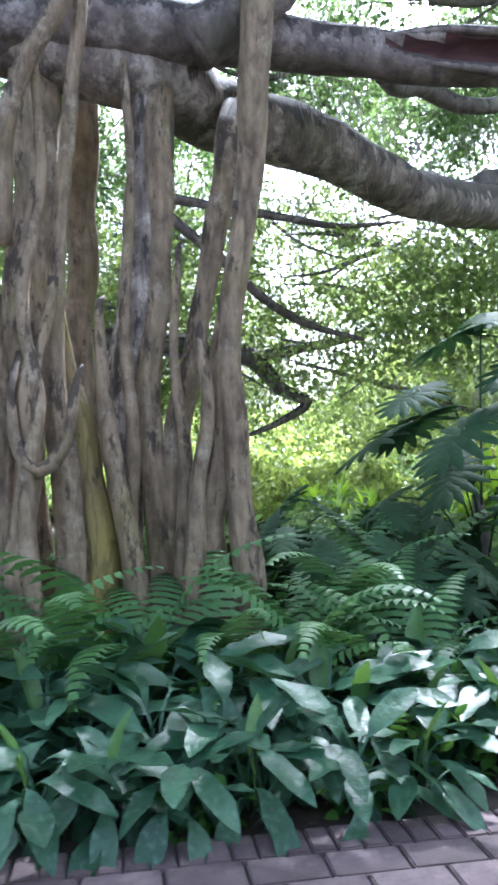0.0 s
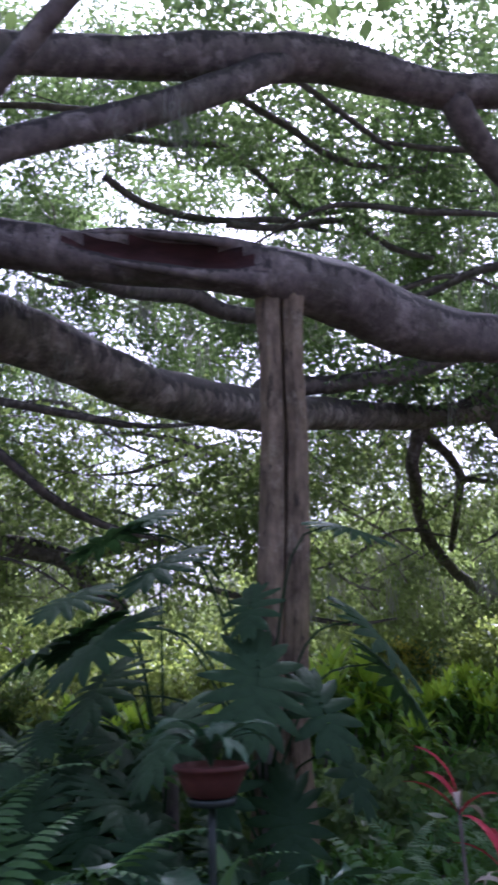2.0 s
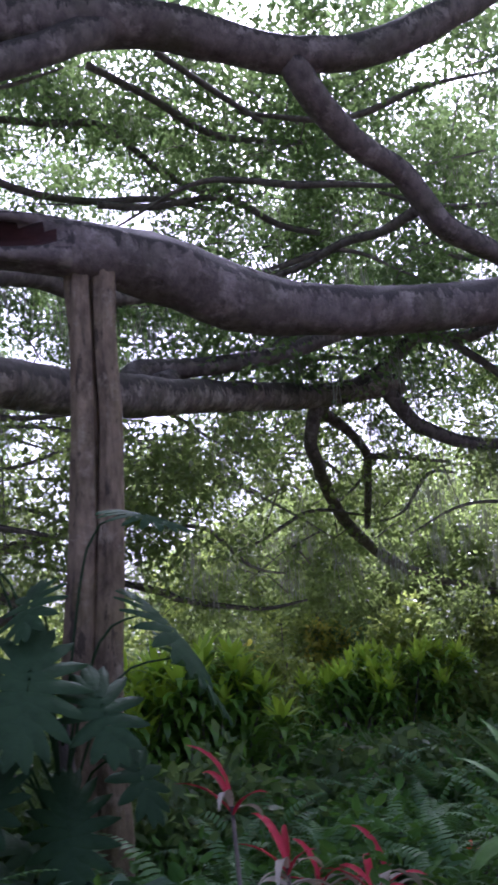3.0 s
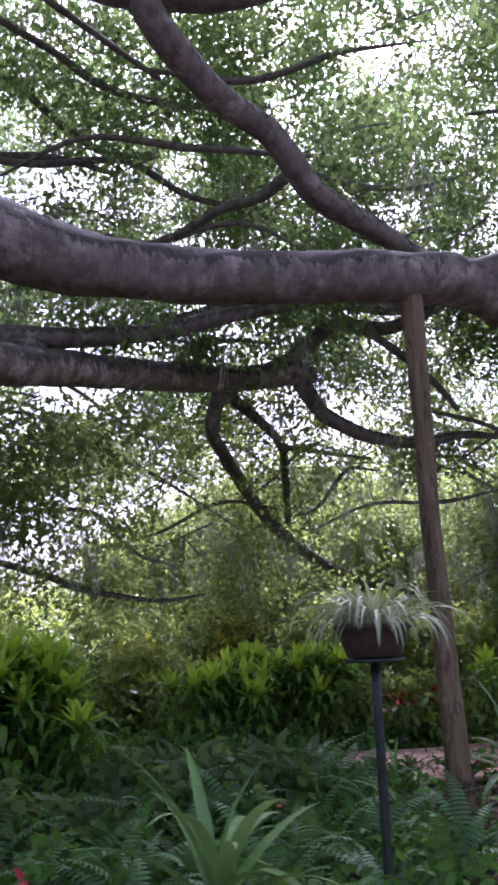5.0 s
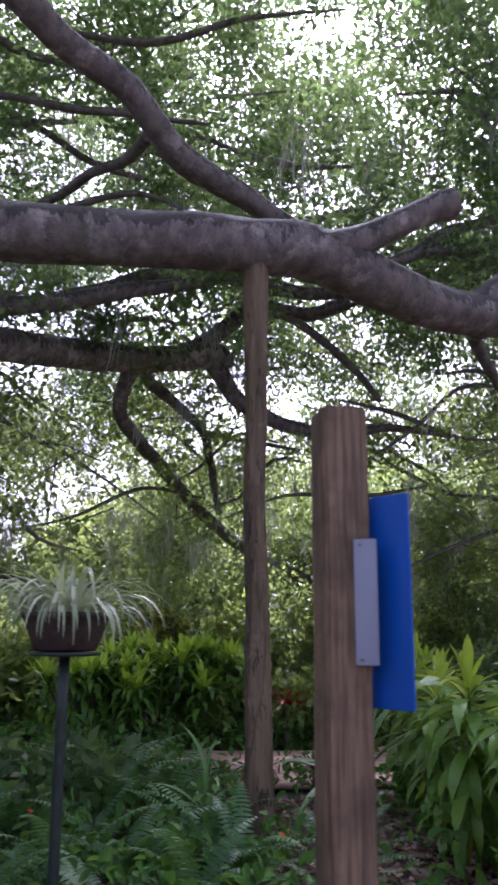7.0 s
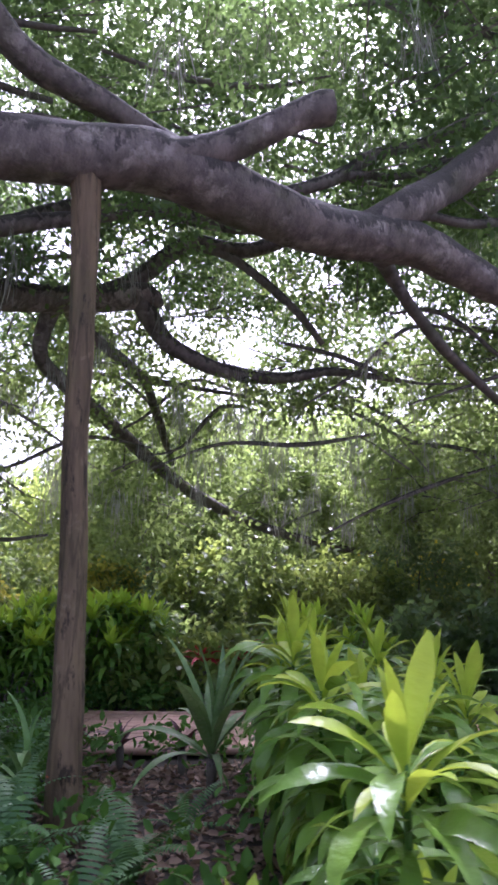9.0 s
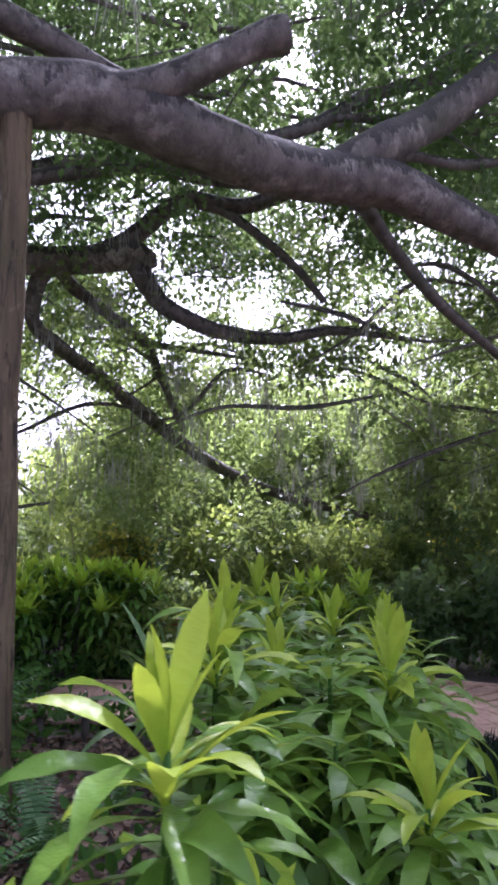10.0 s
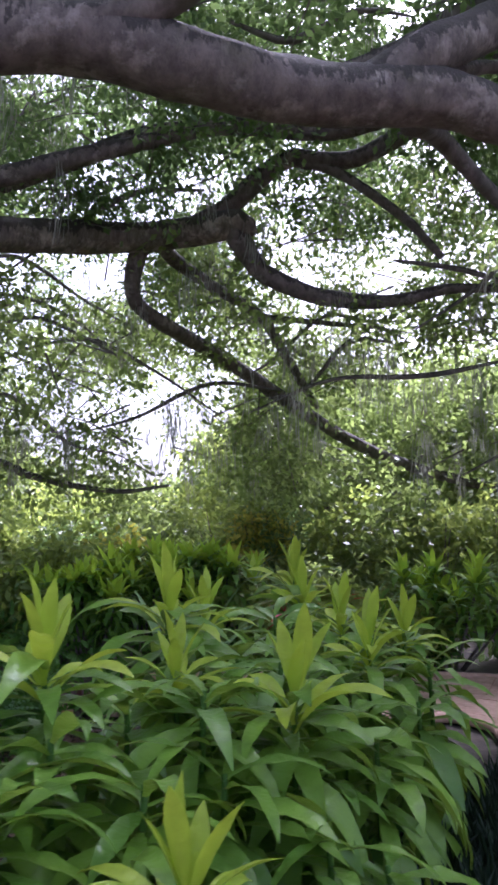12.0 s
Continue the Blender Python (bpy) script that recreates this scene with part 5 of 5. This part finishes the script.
def corn_clump(x, y, h, heads=13, wide=0.3):
    """Corn plants farther off: rosettes of strap leaves on canes."""
    ob = tagged(empty("corn_plant_clump", (x, y, -0.05)), "clump of bright green corn plants behind the bed", "shrub", "corn plant clumps")
    low, tips = [], []
    for k in range(heads):
        hx, hy, hz = rand.gauss(0, wide), rand.gauss(0, wide), h * rand.uniform(0.6, 1.0)
        piece("cane", tube([(hx * 0.3, hy * 0.3, 0, 0.018), (hx * 0.7, hy * 0.7, hz * 0.5, 0.016), (hx, hy, hz, 0.012)], BARK_DARK, 5, 0.3), ob)
        low += [(hx, hy, hz * (1 - 0.5 * (j / 30) ** 1.5), j * 2.4 + k, 0.9 - 0.7 * j / 30) for j in range(30)]
        tips += [(hx, hy, hz, j * 2.4 + k, 1.45 - 0.07 * j) for j in range(14)]
    low, tips = np.array(low), np.array(tips)
    piece("foliage", strap_cloud("foliage", low[:, :3], low[:, 3], low[:, 4] + rng.normal(0, 0.15, len(low)), rng.uniform(1.2, 2.2, len(low)), rng.uniform(0.3, 0.46, len(low)), 0.19, CORN_FAR), ob, None, "", "stuff")
    piece("young_foliage", strap_cloud("foliage", tips[:, :3], tips[:, 3], tips[:, 4] + rng.normal(0, 0.12, len(tips)), rng.uniform(0.2, 0.9, len(tips)), rng.uniform(0.28, 0.42, len(tips)), 0.2, CORN_TIP_FAR), ob, None, "", "stuff")
    return ob


for x, y, h in ((3.45, 9.0, 1.45), (3.95, 9.3, 1.35), (3.0, 9.5, 1.4), (2.45, 8.9, 1.15), (5.9, 12.7, 1.15), (6.6, 12.9, 1.25), (7.2, 13.1, 1.2), (6.3, 13.5, 1.2), (1.2, 10.5, 1.0), (10.0, 12.9, 1.1), (4.6, 14.6, 0.9)):
    corn_clump(x, y, h)
# some shrubs behind the path take the sunlit leaf colour to look brighter
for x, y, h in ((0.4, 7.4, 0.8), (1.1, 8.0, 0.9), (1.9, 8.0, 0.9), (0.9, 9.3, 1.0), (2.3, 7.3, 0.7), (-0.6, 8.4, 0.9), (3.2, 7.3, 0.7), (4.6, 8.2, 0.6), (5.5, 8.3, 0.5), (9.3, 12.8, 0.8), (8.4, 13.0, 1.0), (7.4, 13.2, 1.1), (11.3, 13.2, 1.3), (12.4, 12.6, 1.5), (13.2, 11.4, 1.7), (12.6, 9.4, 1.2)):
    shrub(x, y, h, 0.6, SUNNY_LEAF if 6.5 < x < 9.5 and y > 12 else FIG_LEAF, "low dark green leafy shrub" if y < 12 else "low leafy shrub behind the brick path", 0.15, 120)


# ---- low growth and litter ----
def open_ground(x, y):
    """Where the beds are planted: away from the walk, the mulch and the far path."""
    if y < walk_edge(x) + 0.15:
        return False
    if 6.95 < x < 8.3 and 5.6 < y < 9.0:
        return rand.random() < 0.12
    if y > 9.6 and x > 6.7:
        return not (far_path_gap(x, y) < 0.85) and y > 12.2
    return x < 9.0


def far_path_gap(x, y):
    best = 9.0
    for (ax, ay), (bx, by) in zip(FAR_PATH[:-1], FAR_PATH[1:]):
        dx, dy = bx - ax, by - ay
        t = min(1.0, max(0.0, ((x - ax) * dx + (y - ay) * dy) / (dx * dx + dy * dy)))
        best = min(best, math.hypot(x - ax - t * dx, y - ay - t * dy))
    return best


FAR_PATH = [(6.6, 11.2), (7.4, 11.0), (8.6, 10.9), (10.0, 11.1), (10.95, 10.3), (11.15, 9.2), (11.1, 6.8), (11.2, 5.0), (11.5, 3.5)]
spots = []
while len(spots) < 5600:
    x, y = rng.uniform(-6, 10.2), rng.uniform(3.6, 14.5)
    if open_ground(x, y):
        spots.append((x, y, abs(rng.normal(0.12, 0.12)) * (0.5 if y < 4.8 else 1.0)))
spots = np.array(spots)
pos, way = sprays(spots, ways_of(len(spots), 0.4) + np.array([0, 0, 0.5]), 9, 0.28, 0.05)
pos[:, 2] = np.maximum(pos[:, 2], 0.0)
cover = new("ground_cover", leaf_cloud("ground_cover", pos, way, 0.10, 0.5, COVER))
tagged(cover, "low dark green ground cover leaves", "ground cover", kind="stuff")
c = spots[rng.integers(0, len(spots), 130)] + np.array([0, 0, 0.22])
c = c[(c[:, 0] > 4.3) & (c[:, 1] < 9)]
c = np.repeat(c, 4, 0) + rng.normal(0, 0.02, (len(c) * 4, 3))
tagged(new("flowers", leaf_cloud("flowers", c, rng.normal(0, 1, c.shape), 0.026, 0.8, FLOWER, 0.6)), "small scattered orange-red flowers in the beds", "flowers", kind="stuff")
c = np.column_stack([rng.uniform(6.6, 9.2, 5200), rng.uniform(4.6, 9.4, 5200), rng.uniform(-0.045, -0.01, 5200)])
tagged(new("leaf_litter", leaf_cloud("leaf_litter", c, np.tile([[0.0, 1, 0]], (5200, 1)) + rng.normal(0, 1, (5200, 3)) * np.array([1, 1, 0.15]), 0.085, 0.5, LITTER, 0.15)), "brown fallen leaves and bark mulch", "leaf litter", kind="stuff")
tufts = np.column_stack([rng.uniform(9.15, 10.35, 260), rng.uniform(4.4, 8.2, 260), np.full(260, -0.03)])
c = np.repeat(tufts, 24, 0) + rng.normal(0, 0.02, (260 * 24, 3)) * np.array([1, 1, 0])
tagged(new("mondo_grass", leaf_cloud("grass", c, np.tile([[0, 0, 0.9]], (len(c), 1)), 0.24, 0.05, GRASS, 0.45)), "dark tufts of grassy edging beside the brick path", "grass", kind="stuff")

# ---- far brick path ----
def far_path():
    pts = smooth_line([(x, y, 0, 0) for x, y in FAR_PATH], 0.1)[:, :2]
    t = np.gradient(pts, axis=0)
    t /= np.linalg.norm(t, axis=1)[:, None]
    nrm = np.column_stack([-t[:, 1], t[:, 0]])
    half = 1.05
    verts, faces = [], []
    for p, n in zip(pts, nrm):
        verts += [(*(p - n * half), -0.012), (*(p + n * half), -0.012)]
    for i in range(len(pts) - 1):
        faces.append((i * 2, i * 2 + 2, i * 2 + 3, i * 2 + 1))
    bed = tagged(new("path", mesh_of("path", verts, faces, PAVER_FAR)), "curving reddish brick garden path", "path", kind="structure")
    verts, faces = [], []
    for i in range(0, len(pts) - 2, 2):
        for k in range(10):
            a, b = -half + 0.21 * k + 0.006, -half + 0.21 * (k + 1) - 0.006
            o = len(verts)
            h = 0.012 + rand.uniform(0, 0.006)
            q0, q1 = pts[i] + t[i] * 0.005, pts[min(i + 2, len(pts) - 1)] - t[i] * 0.006
            for zz in (-0.012, h):
                verts += [(*(q0 + nrm[i] * a), zz), (*(q1 + nrm[i] * a), zz), (*(q1 + nrm[i] * b), zz), (*(q0 + nrm[i] * b), zz)]
            faces += [(o + 4, o + 5, o + 6, o + 7), (o, o + 1, o + 5, o + 4), (o + 1, o + 2, o + 6, o + 5), (o + 2, o + 3, o + 7, o + 6), (o + 3, o, o + 4, o + 7)]
    piece("brick", mesh_of("bricks", verts, faces, PAVER_FAR), bed, None, "reddish bricks", "stuff")
    for side in (-1, 1):
        line = [(*(p + n * side * (half + 0.03)), 0.005, 0.035) for p, n in zip(pts[::6], nrm[::6])]
        piece("kerb", tube(line, PAVER_FAR, 8, 0.3, 0.05), bed)


far_path()

# ---- pavers of the near walk ----
PAVE = [box(0.292, 0.192, 0.05, PAVER, 0.007), box(0.094, 0.205, 0.05, PAVER, 0.007)]
for i in range(46):
    x = -1.7 + i * 0.102
    y = walk_edge(x) - 0.115
    piece("brick", PAVE[1], pavement, Matrix.Translation((x, y, -0.022 + rand.uniform(-0.003, 0.003))) @ Matrix.Rotation(math.atan(0.16) + rand.uniform(-0.02, 0.02), 4, "Z"))
for r in range(7):
    for i in range(16):
        x = -1.7 + (i + 0.5 * (r % 2)) * 0.30
        y = walk_edge(x) - 0.325 - r * 0.20
        piece("paver", PAVE[0], pavement, Matrix.Translation((x, y, -0.022 + rand.uniform(-0.003, 0.003))) @ Matrix.Rotation(math.atan(0.16) + rand.uniform(-0.01, 0.01), 4, "Z"))
for row in range(25):
    y0 = 0.325 + row * 0.20
    if row == 0:
        verts, faces = [], []
    x = -13.8 + 0.15 * (row % 2)
    while x < 29.5:
        if not (row < 7 and -1.86 < x < 3.14):
            h, w, d = 0.003 + rand.uniform(-0.003, 0.003), 0.146, 0.096
            o = len(verts)
            for zz, inset in ((-0.03, 0.0), (h - 0.005, 0.0), (h, 0.006)):
                for sx, sy in ((-1, -1), (1, -1), (1, 1), (-1, 1)):
                    px = x + sx * (w - inset)
                    verts.append((px, walk_edge(px) - y0 + sy * (d - inset), zz))
            for s in (0, 4):
                faces += [(o + s + k, o + s + (k + 1) % 4, o + s + 4 + (k + 1) % 4, o + s + 4 + k) for k in range(4)]
            faces.append((o + 8, o + 9, o + 10, o + 11))
        x += 0.30
x = -13.8
while x < 29.5:
    if not -1.75 < x < 2.95:
        o = len(verts)
        for zz, inset in ((-0.03, 0.0), (-0.002, 0.0), (0.003, 0.006)):
            for sx, sy in ((-1, -1), (1, -1), (1, 1), (-1, 1)):
                px = x + sx * (0.047 - inset)
                verts.append((px, walk_edge(px) - 0.115 + sy * (0.102 - inset), zz))
        for s in (0, 4):
            faces += [(o + s + k, o + s + (k + 1) % 4, o + s + 4 + (k + 1) % 4, o + s + 4 + k) for k in range(4)]
        faces.append((o + 8, o + 9, o + 10, o + 11))
    x += 0.102
piece("pavers", mesh_of("pavers", verts, faces, PAVER), pavement, None, "", "stuff")
